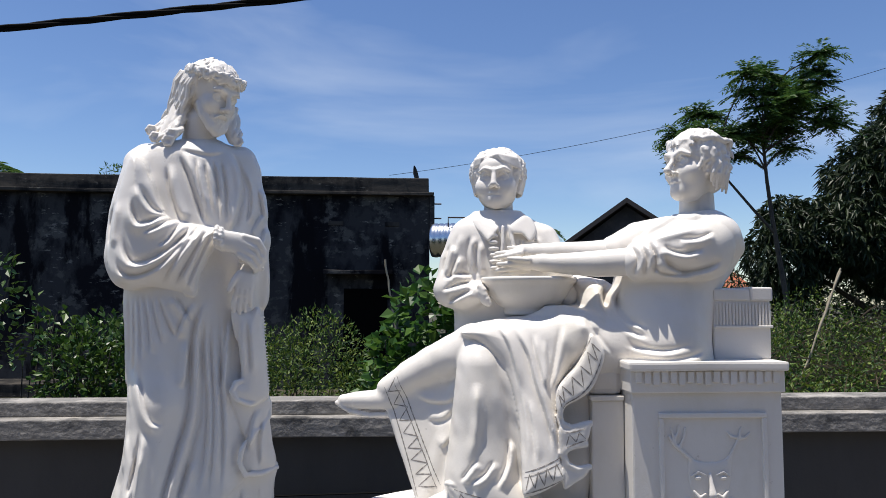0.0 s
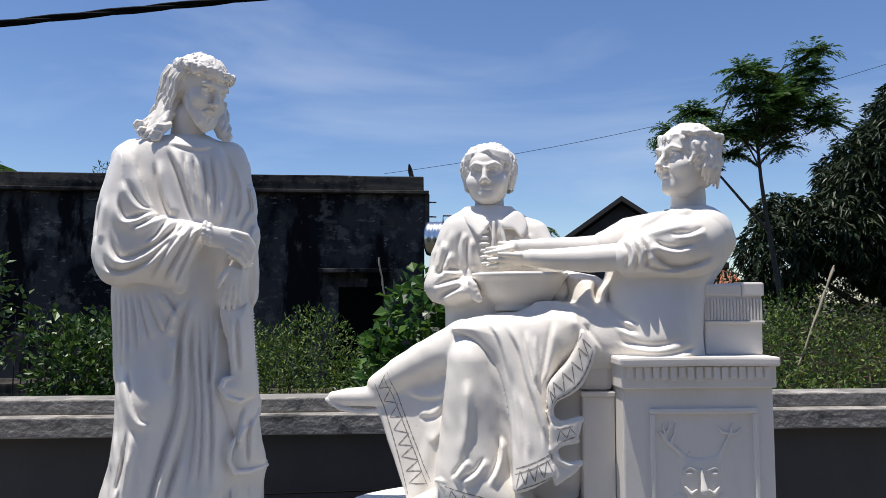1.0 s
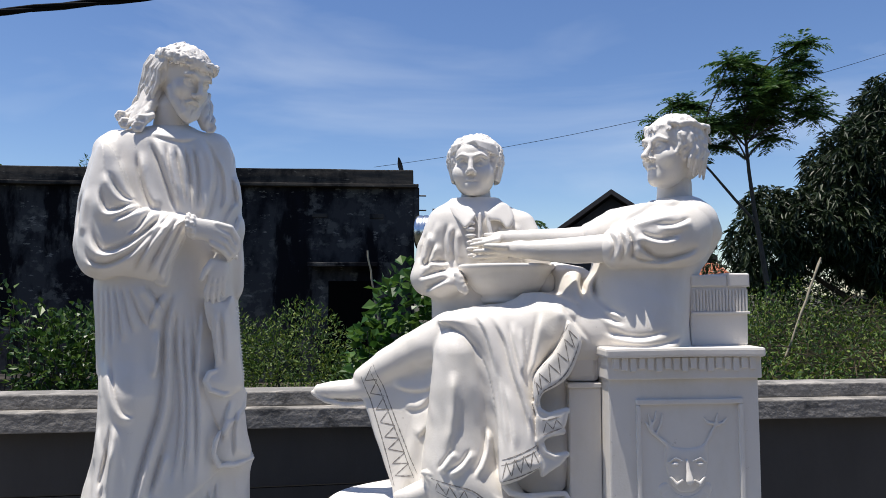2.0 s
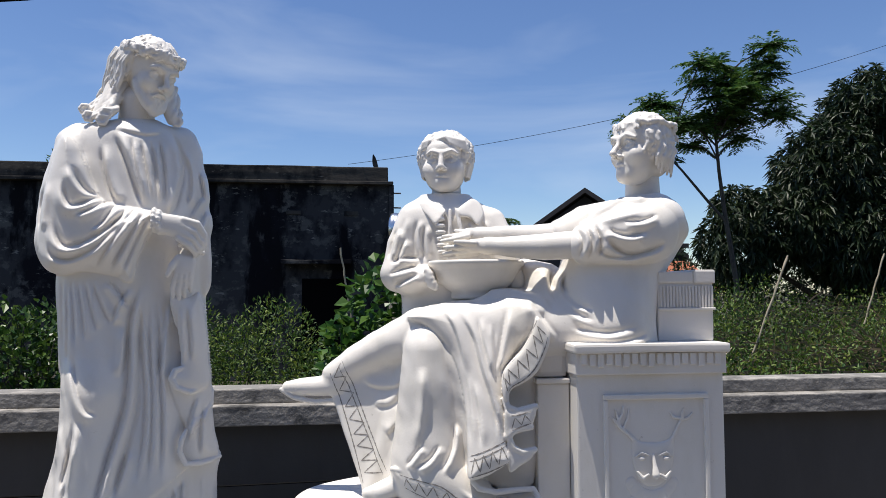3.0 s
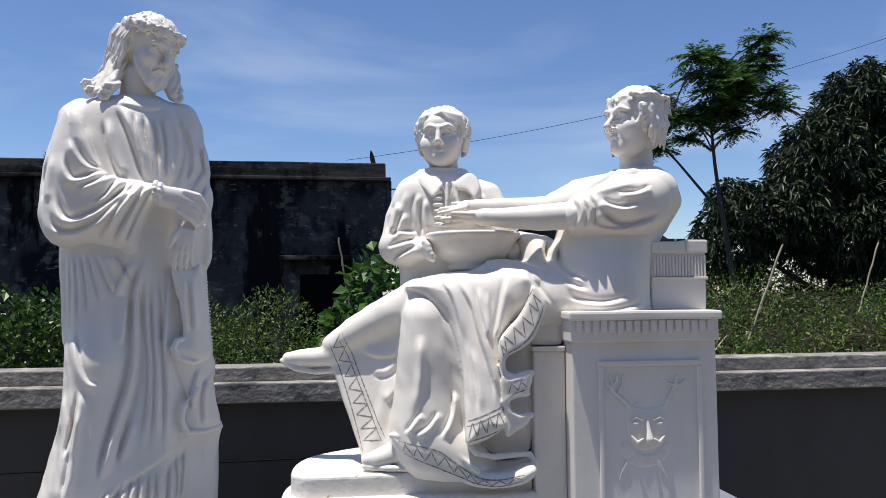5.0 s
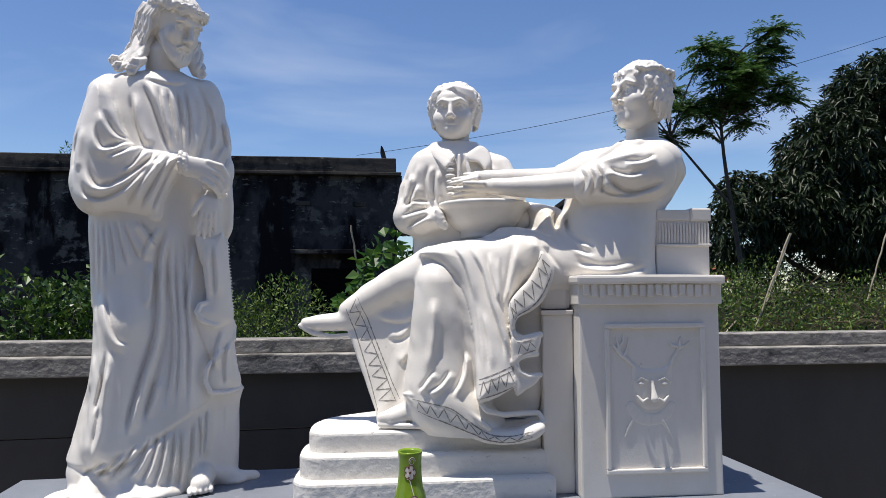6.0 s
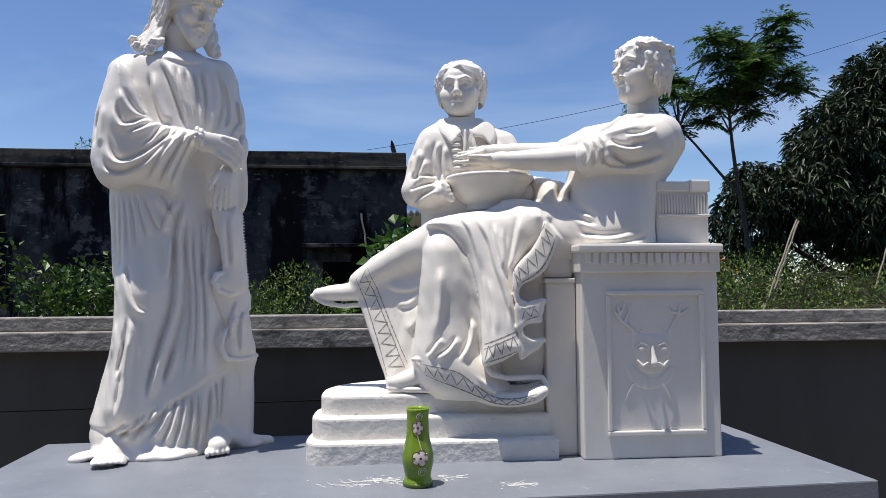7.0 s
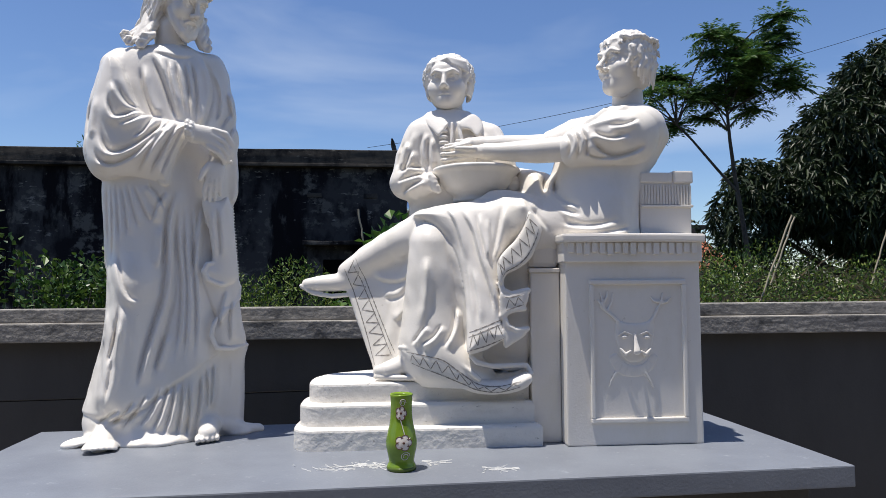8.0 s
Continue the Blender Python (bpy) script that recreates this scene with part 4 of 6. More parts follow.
pole((3.30, 5.5, 0.9), (3.76, 5.5, 2.0), 0.008)
pole((3.95, 6.2, 1.4), (4.22, 6.2, 2.06), 0.008)
pole((4.98, 6.2, 1.4), (5.22, 6.2, 2.08), 0.008)
pole((0.10, 6.06, 1.5), (0.0, 6.06, 2.11), 0.008)
pole((2.2, 4.7, 0.6), (3.3, 5.6, 1.25), 0.006)


def feather_tree():
    tree = thing("feathery_tree", (4.85, 8.0, 0), "slender tree with airy feathery compound leaves", "tree")
    rr = random.Random(31)
    O = Vector((4.85, 8.0, 0))
    part("trunk", rod([Vector(p) - O for p in ((4.95, 8, -0.1), (4.80, 8, 1.2), (4.66, 8, 2.2), (4.58, 8, 2.75), (4.53, 8, 3.2), (4.49, 8, 3.8), (4.60, 8, 4.4))], [0.04, 0.034, 0.03, 0.026, 0.021, 0.017, 0.009], 8), BARK, tree)
    part("limb", rod([Vector(p) - O for p in ((4.62, 8, 2.55), (4.35, 8, 2.85), (4.05, 8, 3.2), (3.75, 8, 3.5))], [0.02, 0.017, 0.014, 0.009], 7), BARK, tree)
    tips = [(4.94, 4.60), (4.72, 4.42), (4.43, 4.46), (4.22, 4.25), (5.08, 4.32), (5.33, 4.10), (5.44, 3.93), (5.15, 3.89), (4.86, 4.10), (4.58, 4.07), (4.00, 4.07), (3.86, 4.14), (4.29, 3.86), (4.65, 3.79), (4.07, 3.75), (3.78, 3.79), (3.50, 3.64), (3.35, 3.71), (3.64, 3.43), (3.93, 3.43), (4.43, 3.61), (5.01, 3.68), (4.11, 4.39), (4.45, 3.90), (4.72, 3.95), (4.30, 3.98), (4.85, 3.86), (4.20, 3.72), (4.52, 4.22), (4.76, 4.17), (5.00, 4.46), (4.92, 4.28), (4.60, 3.90), (5.05, 4.10)]
    bases, ways = [], []
    for tx, tz in tips:
        c = Vector((tx, 8 + rr.uniform(-0.5, 0.5), tz)) - O
        root = Vector((4.50, 8, max(3.35, tz - 0.35))) - O if tx > 4.15 else Vector((3.85, 8, 3.4)) - O
        part("twig", rod([root, (root + c) / 2 + Vector((0, 0, 0.06)), c], [0.012, 0.009, 0.005], 5), BARK, tree)
        for i in range(34):
            a, e = rr.uniform(0, 6.28), rr.uniform(-0.35, 0.75)
            d = Vector((math.cos(a) * math.cos(e), math.sin(a) * math.cos(e), math.sin(e)))
            ln = rr.uniform(0.17, 0.32)
            s = d.cross(Vector((0, 0, 1))).normalized()
            for j in range(14):
                t = (j + 1) / 14
                p = c + d * ln * t + Vector((0, 0, -0.16 * ln * t * t * 2))
                for sg in (-1, 1):
                    bases.append(p)
                    ways.append(s * sg + d * 0.55 + Vector((0, 0, rr.uniform(-0.4, 0.05))))
    me = leaf_mesh("crown", np.array([tuple(b) for b in bases]), np.array([tuple(w) for w in ways]), 0.070, 0.020, 0.15, FEATHER, 32)
    crown = new("crown", me)
    crown.parent = tree


feather_tree()


def mango(name, O, blobs, whorls, seed, label):
    tree = thing(name, O, label, "tree")
    rr = random.Random(seed)
    rs = np.random.RandomState(seed)
    part("trunk", rod([(0, 0, -0.1), (0.05, 0, 0.9), (0.0, 0.05, 1.9), (0.1, 0, 2.8)], [0.16, 0.13, 0.11, 0.07], 10), BARK, tree)
    for b in blobs:
        tip = Vector(b[:3]) - Vector(O)
        part("limb", rod([(0.0, 0, 1.3 + rr.uniform(-0.3, 0.4)), tip * 0.5 + Vector((0, 0, 0.4)), tip], [0.07, 0.045, 0.02], 6), BARK, tree)
    c, d = blob_points(blobs, whorls, rs, 0.5)
    k = 9
    base = np.repeat(c, k, 0) - np.array(O)
    way = np.repeat(d * 0.5 + np.array([0, 0, -0.15]), k, 0) + rs.normal(size=(len(base), 3)) * 0.75
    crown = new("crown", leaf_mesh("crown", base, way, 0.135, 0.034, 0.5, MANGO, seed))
    crown.parent = tree


MANGO_LUMPS = [(7.3, 9.0, 4.25, 0.75, 0.8, 0.72), (6.5, 9.0, 3.4, 0.75, 0.8, 0.75), (7.9, 9.2, 3.4, 1.1, 1.0, 1.2), (5.9, 9.0, 2.75, 0.65, 0.7, 0.55), (8.7, 9.3, 4.3, 0.9, 0.9, 0.8), (6.9, 8.8, 2.6, 1.0, 0.8, 0.8), (8.6, 9.0, 2.6, 1.0, 0.9, 0.9), (9.6, 9.2, 3.6, 1.0, 0.9, 1.3), (6.9, 9.0, 3.9, 0.6, 0.6, 0.6), (5.2, 9.2, 2.45, 0.5, 0.5, 0.6), (5.3, 9.4, 3.0, 0.3, 0.4, 0.3)]
mango("mango_tree", (7.9, 9.2, 0), [(x + 0.22, y, z - 0.08, r, s, t) for x, y, z, r, s, t in MANGO_LUMPS], 13000, 41, "dense dark mango tree with long drooping leaves")
# Added dark foliage stands in for shade and covers the bright horizon.
bush("shade_filler_thicket", [(5.6 + 0.8 * i, 9.8 + 0.2 * (i % 2), 1.2, 0.6, 0.5, 1.0) for i in range(7)] + [(4.7, 9.6, 1.4, 0.5, 0.5, 0.9)] + [(4.4 + 0.9 * i, 11.0, 1.0, 0.7, 0.5, 1.15) for i in range(8)], 34000, 0.12, 0.035, MANGO, 42, "dark-leaved thicket added to stand for the shade below the trees", "thicket", 0.4, 10)


def palm(x, y, z, size, seed):
    rr = random.Random(seed)
    ob = thing("palm_tree", (x, y, 0), "distant palm with drooping fronds", "palm", "distant palms")
    part("trunk", rod([(0, 0, -0.1), (0.1, 0, z * 0.5), (0, 0, z)], [0.14, 0.11, 0.09], 8), BARK, ob)
    bases, ways = [], []
    for i in range(16):
        a = 2 * math.pi * i / 16 + rr.uniform(-0.2, 0.2)
        e = rr.uniform(0.1, 1.1)
        for j in range(18):
            t = (j + 1) / 18
            d = Vector((math.cos(a) * math.cos(e), math.sin(a) * math.cos(e), math.sin(e)))
            p = Vector((0, 0, z)) + size * (d * t + Vector((0, 0, -0.75 * t * t)))
            s = d.cross(Vector((0, 0, 1))).normalized()
            for sg in (-1, 1):
                bases.append(tuple(p))
                ways.append(tuple(s * sg * 0.8 + d * 0.5 + Vector((0, 0, -0.35))))
    crown = new("crown", leaf_mesh("crown", np.array(bases), np.array(ways), 0.32 * size, 0.05 * size, 0.2, FEATHER, seed))
    crown.parent = ob


palm(4.22, 20.0, 3.72, 0.75, 51)
palm(-10.7, 19.0, 5.2, 0.9, 52)
bush("roof_weeds", [(-5.75, 14.3, 4.30, 0.28, 0.3, 0.22), (-5.35, 14.4, 4.28, 0.25, 0.2, 0.16)], 260, 0.12, 0.03, FEATHER, 53, "small weeds growing on the flat roof", "weeds", stems=3)


# ---- statues ----
def standing_statue():
    c = Clay((-0.40, -0.34, -0.002), (0.36, 0.26, 1.64), 0.0036)
    c.loft([(1.469, -0.098, 0.010, 0.000, 0.050), (1.452, -0.157, 0.049, 0.000, 0.078), (1.434, -0.234, 0.093, 0.000, 0.100), (1.395, -0.269, 0.126, 0.000, 0.115), (1.303, -0.287, 0.152, 0.000, 0.130), (1.161, -0.278, 0.166, -0.010, 0.135), (1.020, -0.284, 0.175, -0.010, 0.140), (0.881, -0.287, 0.176, -0.010, 0.145), (0.747, -0.278, 0.186, 0.000, 0.150), (0.599, -0.272, 0.200, 0.000, 0.155), (0.472, -0.269, 0.206, 0.000, 0.160), (0.346, -0.276, 0.220, 0.000, 0.168), (0.222, -0.303, 0.221, 0.000, 0.180), (0.119, -0.326, 0.220, 0.000, 0.190), (0.054, -0.337, 0.216, 0.000, 0.195), (-0.001, -0.319, 0.193, -0.010, 0.190), (-0.045, -0.293, 0.149, -0.010, 0.170)], 0.03)
    c.limb([(-0.180, -0.070, 0.821), (-0.158, -0.115, 0.548), (-0.194, -0.125, 0.168)], [0.055, 0.068, 0.075], 0.04)
    c.limb([(0.051, -0.090, 0.763), (0.050, -0.120, 0.474), (0.027, -0.130, 0.115)], [0.045, 0.05, 0.06], 0.04)
    c.limb([(-0.025, -0.200, 0.843), (-0.036, -0.215, 0.596), (-0.068, -0.230, 0.328), (-0.096, -0.250, 0.218)], [0.022, 0.028, 0.030, 0.020], 0.04, cut=True)
    c.limb([(0.173, -0.060, 0.344), (0.178, -0.070, 0.177), (0.171, -0.080, 0.045)], [0.035, 0.038, 0.045], 0.05)
    c.limb([(-0.171, 0.000, 1.404), (-0.247, 0.000, 1.369)], [0.045, 0.055], 0.05)
    c.limb([(0.064, 0.000, 1.406), (0.107, 0.000, 1.367)], [0.040, 0.045], 0.05)
    # chest and lower robe folds
    c.fold(0.008, 0.003, -0.119, 1.421, -0.070, 1.409, -0.015, 1.405, 0.031, 1.424, lap=0.7)
    c.fold(0.012, 0.014, -0.111, 1.409, -0.080, 1.338, -0.053, 1.262, -0.033, 1.206, -0.014, 1.149, lap=0.9)
    c.fold(0.010, 0.010, -0.148, 1.362, -0.135, 1.277, -0.112, 1.202, -0.089, 1.161, lap=0.8)
    c.fold(0.007, 0.006, -0.060, 1.388, -0.047, 1.301, -0.015, 1.187, lap=0.8)
    c.fold(0.007, 0.006, -0.031, 1.384, -0.014, 1.284, 0.008, 1.169, lap=0.8)
    c.fold(0.007, 0.006, -0.002, 1.386, 0.016, 1.286, 0.026, 1.150, lap=0.8)
    c.fold(0.007, 0.006, 0.024, 1.394, 0.043, 1.287, 0.048, 1.151, lap=0.8)
    c.fold(0.011, 0.010, 0.035, 1.424, 0.070, 1.351, 0.080, 1.273, 0.060, 1.173, 0.042, 1.133, lap=-0.9)
    c.fold(0.009, 0.008, 0.093, 1.375, 0.122, 1.296, 0.127, 1.217, 0.113, 1.157, lap=0.8)
    c.fold(0.007, 0.005, -0.252, 0.922, -0.249, 0.808, -0.244, 0.663, lap=0.8)
    c.fold(0.007, 0.005, -0.237, 0.922, -0.229, 0.772, -0.229, 0.626, lap=0.8)
    c.fold(0.007, 0.005, -0.222, 0.922, -0.211, 0.808, -0.204, 0.698, lap=0.8)
    c.fold(0.007, 0.005, -0.205, 0.922, -0.187, 0.808, -0.178, 0.716, lap=0.8)
    c.fold(0.007, 0.005, -0.184, 0.919, -0.164, 0.826, -0.144, 0.752, lap=0.8)
    c.fold(0.007, 0.005, -0.163, 0.915, -0.133, 0.835, -0.100, 0.770, lap=0.8)
    c.fold(0.009, 0.008, -0.135, 0.910, -0.099, 0.863, -0.069, 0.811, lap=-0.8)
    c.fold(0.009, 0.008, -0.055, 0.891, -0.089, 0.816, -0.099, 0.770, lap=0.8)
    c.fold(0.010, 0.014, -0.228, 0.672, -0.221, 0.609, -0.205, 0.545, -0.177, 0.499, -0.136, 0.484, lap=-0.6)
    c.fold(0.009, 0.010, -0.200, 0.482, -0.201, 0.411, -0.218, 0.323, -0.230, 0.268, lap=0.9)
    c.fold(0.010, 0.010, -0.208, 0.439, -0.207, 0.352, -0.218, 0.237, -0.237, 0.123, lap=0.8)
    c.fold(0.008, 0.007, -0.255, 0.680, -0.254, 0.554, -0.260, 0.411, -0.278, 0.288, lap=0.8)
    c.fold(0.009, -0.022, -0.024, 0.873, -0.031, 0.770, -0.028, 0.622, -0.032, 0.512, -0.054, 0.405, -0.078, 0.299, -0.097, 0.229, lap=0.0, taper=0.15)
    c.fold(0.012, 0.014, -0.018, 0.904, -0.043, 0.789, -0.046, 0.696, -0.047, 0.586, -0.060, 0.487, -0.088, 0.389, -0.115, 0.284, -0.136, 0.189, lap=0.9, taper=0.12)
    c.fold(0.008, 0.008, -0.017, 0.844, -0.013, 0.695, 0.002, 0.546, -0.001, 0.399, -0.025, 0.252, lap=0.8)
    c.fold(0.008, 0.008, 0.004, 0.872, 0.012, 0.694, 0.023, 0.545, 0.023, 0.398, 0.013, 0.249, lap=0.8)
    c.fold(0.008, 0.008, 0.029, 0.882, 0.040, 0.731, 0.047, 0.581, 0.055, 0.432, 0.048, 0.249, lap=0.8)
    c.fold(0.008, 0.008, 0.059, 0.844, 0.048, 0.693, 0.037, 0.581, lap=0.8)
    c.fold(0.008, 0.006, -0.046, 0.377, -0.062, 0.316, -0.084, 0.246, lap=0.8)
    c.fold(0.010, 0.008, -0.078, 0.770, -0.079, 0.677, -0.088, 0.604, lap=-0.7)
    c.fold(0.005, 0.014, 0.065, 0.265, 0.003, 0.224, -0.062, 0.180, -0.126, 0.131, -0.207, 0.097, -0.335, 0.098, taper=0.0, layer=True)
    c.fold(0.008, -0.012, 0.026, 0.227, -0.062, 0.166, -0.129, 0.117, -0.207, 0.084, -0.312, 0.081)
    c.fold(0.007, 0.009, -0.059, 0.197, -0.087, 0.116, -0.129, 0.052, lap=0.9)
    c.fold(0.007, 0.009, -0.033, 0.210, -0.054, 0.114, -0.089, 0.029, lap=0.9)
    c.fold(0.007, 0.009, -0.011, 0.218, -0.024, 0.112, -0.052, 0.013, lap=0.9)
    c.fold(0.007, 0.009, 0.015, 0.227, 0.009, 0.109, -0.008, 0.003, lap=0.9)
    c.fold(0.007, 0.009, 0.033, 0.226, 0.035, 0.107, 0.025, 0.000, lap=0.9)
    c.fold(0.007, 0.009, -0.102, 0.171, -0.137, 0.110, -0.182, 0.050, lap=0.9)
    c.fold(0.007, 0.009, -0.143, 0.149, -0.177, 0.103, -0.224, 0.054, lap=0.9)
    c.fold(0.007, 0.009, -0.190, 0.119, -0.230, 0.088, -0.272, 0.054, lap=0.9)
    c.fold(0.007, 0.007, 0.087, 0.260, 0.095, 0.180, 0.093, 0.090, lap=0.8)
    c.fold(0.007, 0.007, 0.114, 0.279, 0.111, 0.179, 0.104, 0.099, lap=0.8)
    c.fold(0.007, 0.007, 0.072, 0.241, 0.069, 0.141, 0.055, 0.043, lap=0.8)
    c.press()
    c.ball((-0.155, -0.115, 0.558), (0.055, 0.05, 0.07), 0.06)
    # side drape that falls in three turns
    drape = c.piece((-0.12, -0.34, 0.0), (0.36, 0.26, 1.0))
    drape.pad(-0.150, 0.014, (0.063, 0.866, 0.119, 0.859, 0.152, 0.872, 0.173, 0.765, 0.185, 0.649, 0.189, 0.569, 0.137, 0.548, 0.089, 0.562, 0.066, 0.593, 0.076, 0.623, 0.098, 0.637, 0.085, 0.729, 0.068, 0.805), 0.022, 0.05, (0.25, 0.0), 0.006)
    drape.limb([(0.184, -0.135, 0.569), (0.125, -0.180, 0.551), (0.084, -0.190, 0.569), (0.067, -0.190, 0.599), (0.079, -0.185, 0.625), (0.108, -0.175, 0.632), (0.135, -0.165, 0.636), (0.157, -0.155, 0.668), (0.162, -0.145, 0.764)], 0.0085, 0.004)
    drape.pad(-0.132, 0.012, (0.066, 0.595, 0.189, 0.575, 0.195, 0.504, 0.208, 0.417, 0.223, 0.340, 0.187, 0.320, 0.132, 0.313, 0.101, 0.345, 0.099, 0.386, 0.114, 0.432, 0.087, 0.500), 0.020, 0.05, (0.25, 0.0), 0.006)
    drape.limb([(0.196, -0.125, 0.544), (0.193, -0.135, 0.501), (0.165, -0.155, 0.467), (0.124, -0.175, 0.437), (0.102, -0.185, 0.401), (0.098, -0.185, 0.365), (0.117, -0.180, 0.323), (0.169, -0.155, 0.317), (0.224, -0.125, 0.327)], 0.0085, 0.004)
    drape.pad(-0.080, 0.014, (0.100, 0.376, 0.225, 0.341, 0.222, 0.267, 0.211, 0.163, 0.191, 0.056, 0.141, 0.043, 0.107, 0.128), 0.018, 0.05, (0.25, 0.0), 0.008)
    drape.fold(0.008, 0.006, 0.091, 0.834, 0.099, 0.728, 0.109, 0.642, lap=0.7)
    drape.fold(0.008, 0.006, 0.119, 0.843, 0.131, 0.728, 0.135, 0.641, lap=0.7)
    drape.fold(0.008, 0.006, 0.154, 0.536, 0.137, 0.461, 0.129, 0.386, lap=0.7)
    drape.fold(0.008, 0.006, 0.179, 0.497, 0.169, 0.421, 0.171, 0.336, lap=0.7)
    drape.fold(0.008, 0.008, 0.128, 0.293, 0.139, 0.189, 0.134, 0.087, lap=0.7)
    drape.fold(0.008, 0.008, 0.168, 0.291, 0.169, 0.188, 0.154, 0.075, lap=0.7)
    drape.press()
    for i in range(24):
        p = Vector((0.157, -0.150, 0.842)).lerp(Vector((0.186, -0.085, 0.586)), i / 23)
        drape.limb([p, p + Vector((0.014, 0.010, -0.003))], 0.0032, 0.002)
    c.merge(drape, 0.005)
    # sleeves
    sleeve = c.piece((-0.40, -0.34, 0.65), (0.30, 0.26, 1.64))
    sleeve.limb([(-0.217, 0.000, 1.367), (-0.258, -0.020, 1.191), (-0.272, -0.040, 1.043)], [0.078, 0.078, 0.066], 0.05)
    sleeve.pad(-0.085, 0.040, (-0.296, 1.290, -0.316, 1.195, -0.329, 1.083, -0.326, 1.001, -0.305, 0.951, -0.265, 0.935, -0.206, 0.943, -0.136, 0.932, -0.092, 0.921, -0.054, 0.914, -0.045, 0.967, -0.022, 1.039, 0.011, 1.097, 0.012, 1.136, -0.035, 1.146, -0.090, 1.156, -0.144, 1.173, -0.173, 1.211, -0.199, 1.277, -0.228, 1.351, -0.268, 1.377), 0.075, 0.11, (-0.22, 0.0), 0.05)
    sleeve.fold(0.012, 0.014, -0.269, 1.237, -0.264, 1.177, -0.242, 1.137, -0.205, 1.138, -0.168, 1.155, -0.138, 1.163, lap=-0.9)
    sleeve.fold(0.011, 0.012, -0.250, 1.275, -0.228, 1.221, -0.196, 1.183, -0.148, 1.167, lap=-0.9)
    sleeve.fold(0.010, 0.010, -0.211, 1.324, -0.192, 1.260, -0.173, 1.210, -0.141, 1.171, lap=-0.9)
    sleeve.fold(0.010, 0.012, -0.221, 1.101, -0.178, 1.121, -0.137, 1.148, -0.110, 1.161, lap=-0.9)
    sleeve.fold(0.010, 0.012, -0.172, 1.058, -0.135, 1.085, -0.109, 1.127, -0.089, 1.154, lap=-0.9)
    sleeve.fold(0.009, 0.010, -0.117, 1.067, -0.084, 1.105, -0.064, 1.140, lap=-0.9)
    sleeve.fold(0.009, 0.010, -0.078, 1.083, -0.052, 1.116, -0.035, 1.141, lap=-0.9)
    sleeve.fold(0.014, 0.018, -0.301, 1.117, -0.282, 1.041, -0.251, 1.005, -0.201, 1.010, -0.141, 1.044, -0.087, 1.090, -0.049, 1.129, lap=-0.9)
    sleeve.fold(0.013, 0.015, -0.315, 1.044, -0.290, 0.979, -0.237, 0.962, -0.160, 0.996, -0.100, 1.053, -0.052, 1.106, lap=-0.8)
    sleeve.fold(0.010, 0.011, -0.155, 0.937, -0.116, 1.004, -0.072, 1.072, -0.031, 1.126, lap=-0.8)
    sleeve.fold(0.010, 0.011, -0.113, 0.926, -0.077, 1.001, -0.044, 1.069, -0.010, 1.123, lap=-0.8)
    sleeve.fold(0.009, 0.008, -0.078, 0.919, -0.049, 0.998, -0.019, 1.070, 0.001, 1.112, lap=-0.8)
    sleeve.fold(0.010, 0.009, -0.304, 1.226, -0.314, 1.134, -0.313, 1.062, lap=0.7)
    sleeve.press(0.05)
    sleeve.pad(-0.165, 0.012, (-0.054, 0.912, -0.041, 0.975, -0.018, 1.041, 0.009, 1.089, 0.012, 1.127, -0.013, 1.111, -0.050, 1.046, -0.075, 0.974, -0.092, 0.922), 0.010, 0.02, (-0.30, 0.0), 0.006)
    c.merge(sleeve, 0.006)
    # other sleeve
    cuff = c.piece((-0.05, -0.34, 0.55), (0.36, 0.26, 1.64))
    cuff.limb([(0.084, 0.000, 1.395), (0.122, -0.020, 1.249), (0.144, -0.040, 1.104)], [0.062, 0.056, 0.046], 0.05)
    cuff.pad(-0.035, 0.016, (0.149, 1.113, 0.176, 1.135, 0.192, 1.023, 0.194, 0.912, 0.181, 0.871, 0.162, 0.875, 0.149, 0.931, 0.145, 1.022), 0.014, 0.02, (0.1, 0.0), 0.02)
    cuff.limb([(0.142, -0.040, 1.114), (0.128, -0.100, 1.039), (0.111, -0.145, 0.997)], [0.040, 0.034, 0.026], 0.03)
    cuff.fold(0.008, 0.012, 0.170, 1.210, 0.142, 1.159, 0.118, 1.118, lap=0.7)
    cuff.fold(0.008, 0.012, 0.179, 1.160, 0.165, 1.110, 0.144, 1.069, lap=0.7)
    cuff.fold(0.008, 0.010, 0.153, 1.300, 0.166, 1.240, 0.175, 1.180, lap=0.7)
    cuff.press(0.05)
    c.merge(cuff, 0.014)
    # feet and the cloth that lies on the floor
    c.limb([(-0.253, -0.140, 0.023), (-0.252, -0.225, 0.012)], [0.042, 0.032], 0.02)
    c.limb([(0.097, -0.170, 0.046), (0.087, -0.225, 0.030)], [0.040, 0.032], 0.02)
    for i in range(5):
        c.ball(((-0.283, -0.245, 0.005)[0] + 0.0170 * i, -0.250 + 0.006 * abs(i - 1), 0.016), (0.0100, 0.032, 0.013), 0.005)
        c.ball(((0.053, -0.210, 0.021)[0] + 0.0165 * i, -0.245 + 0.006 * i, 0.016), (0.0098, 0.032, 0.013), 0.005)
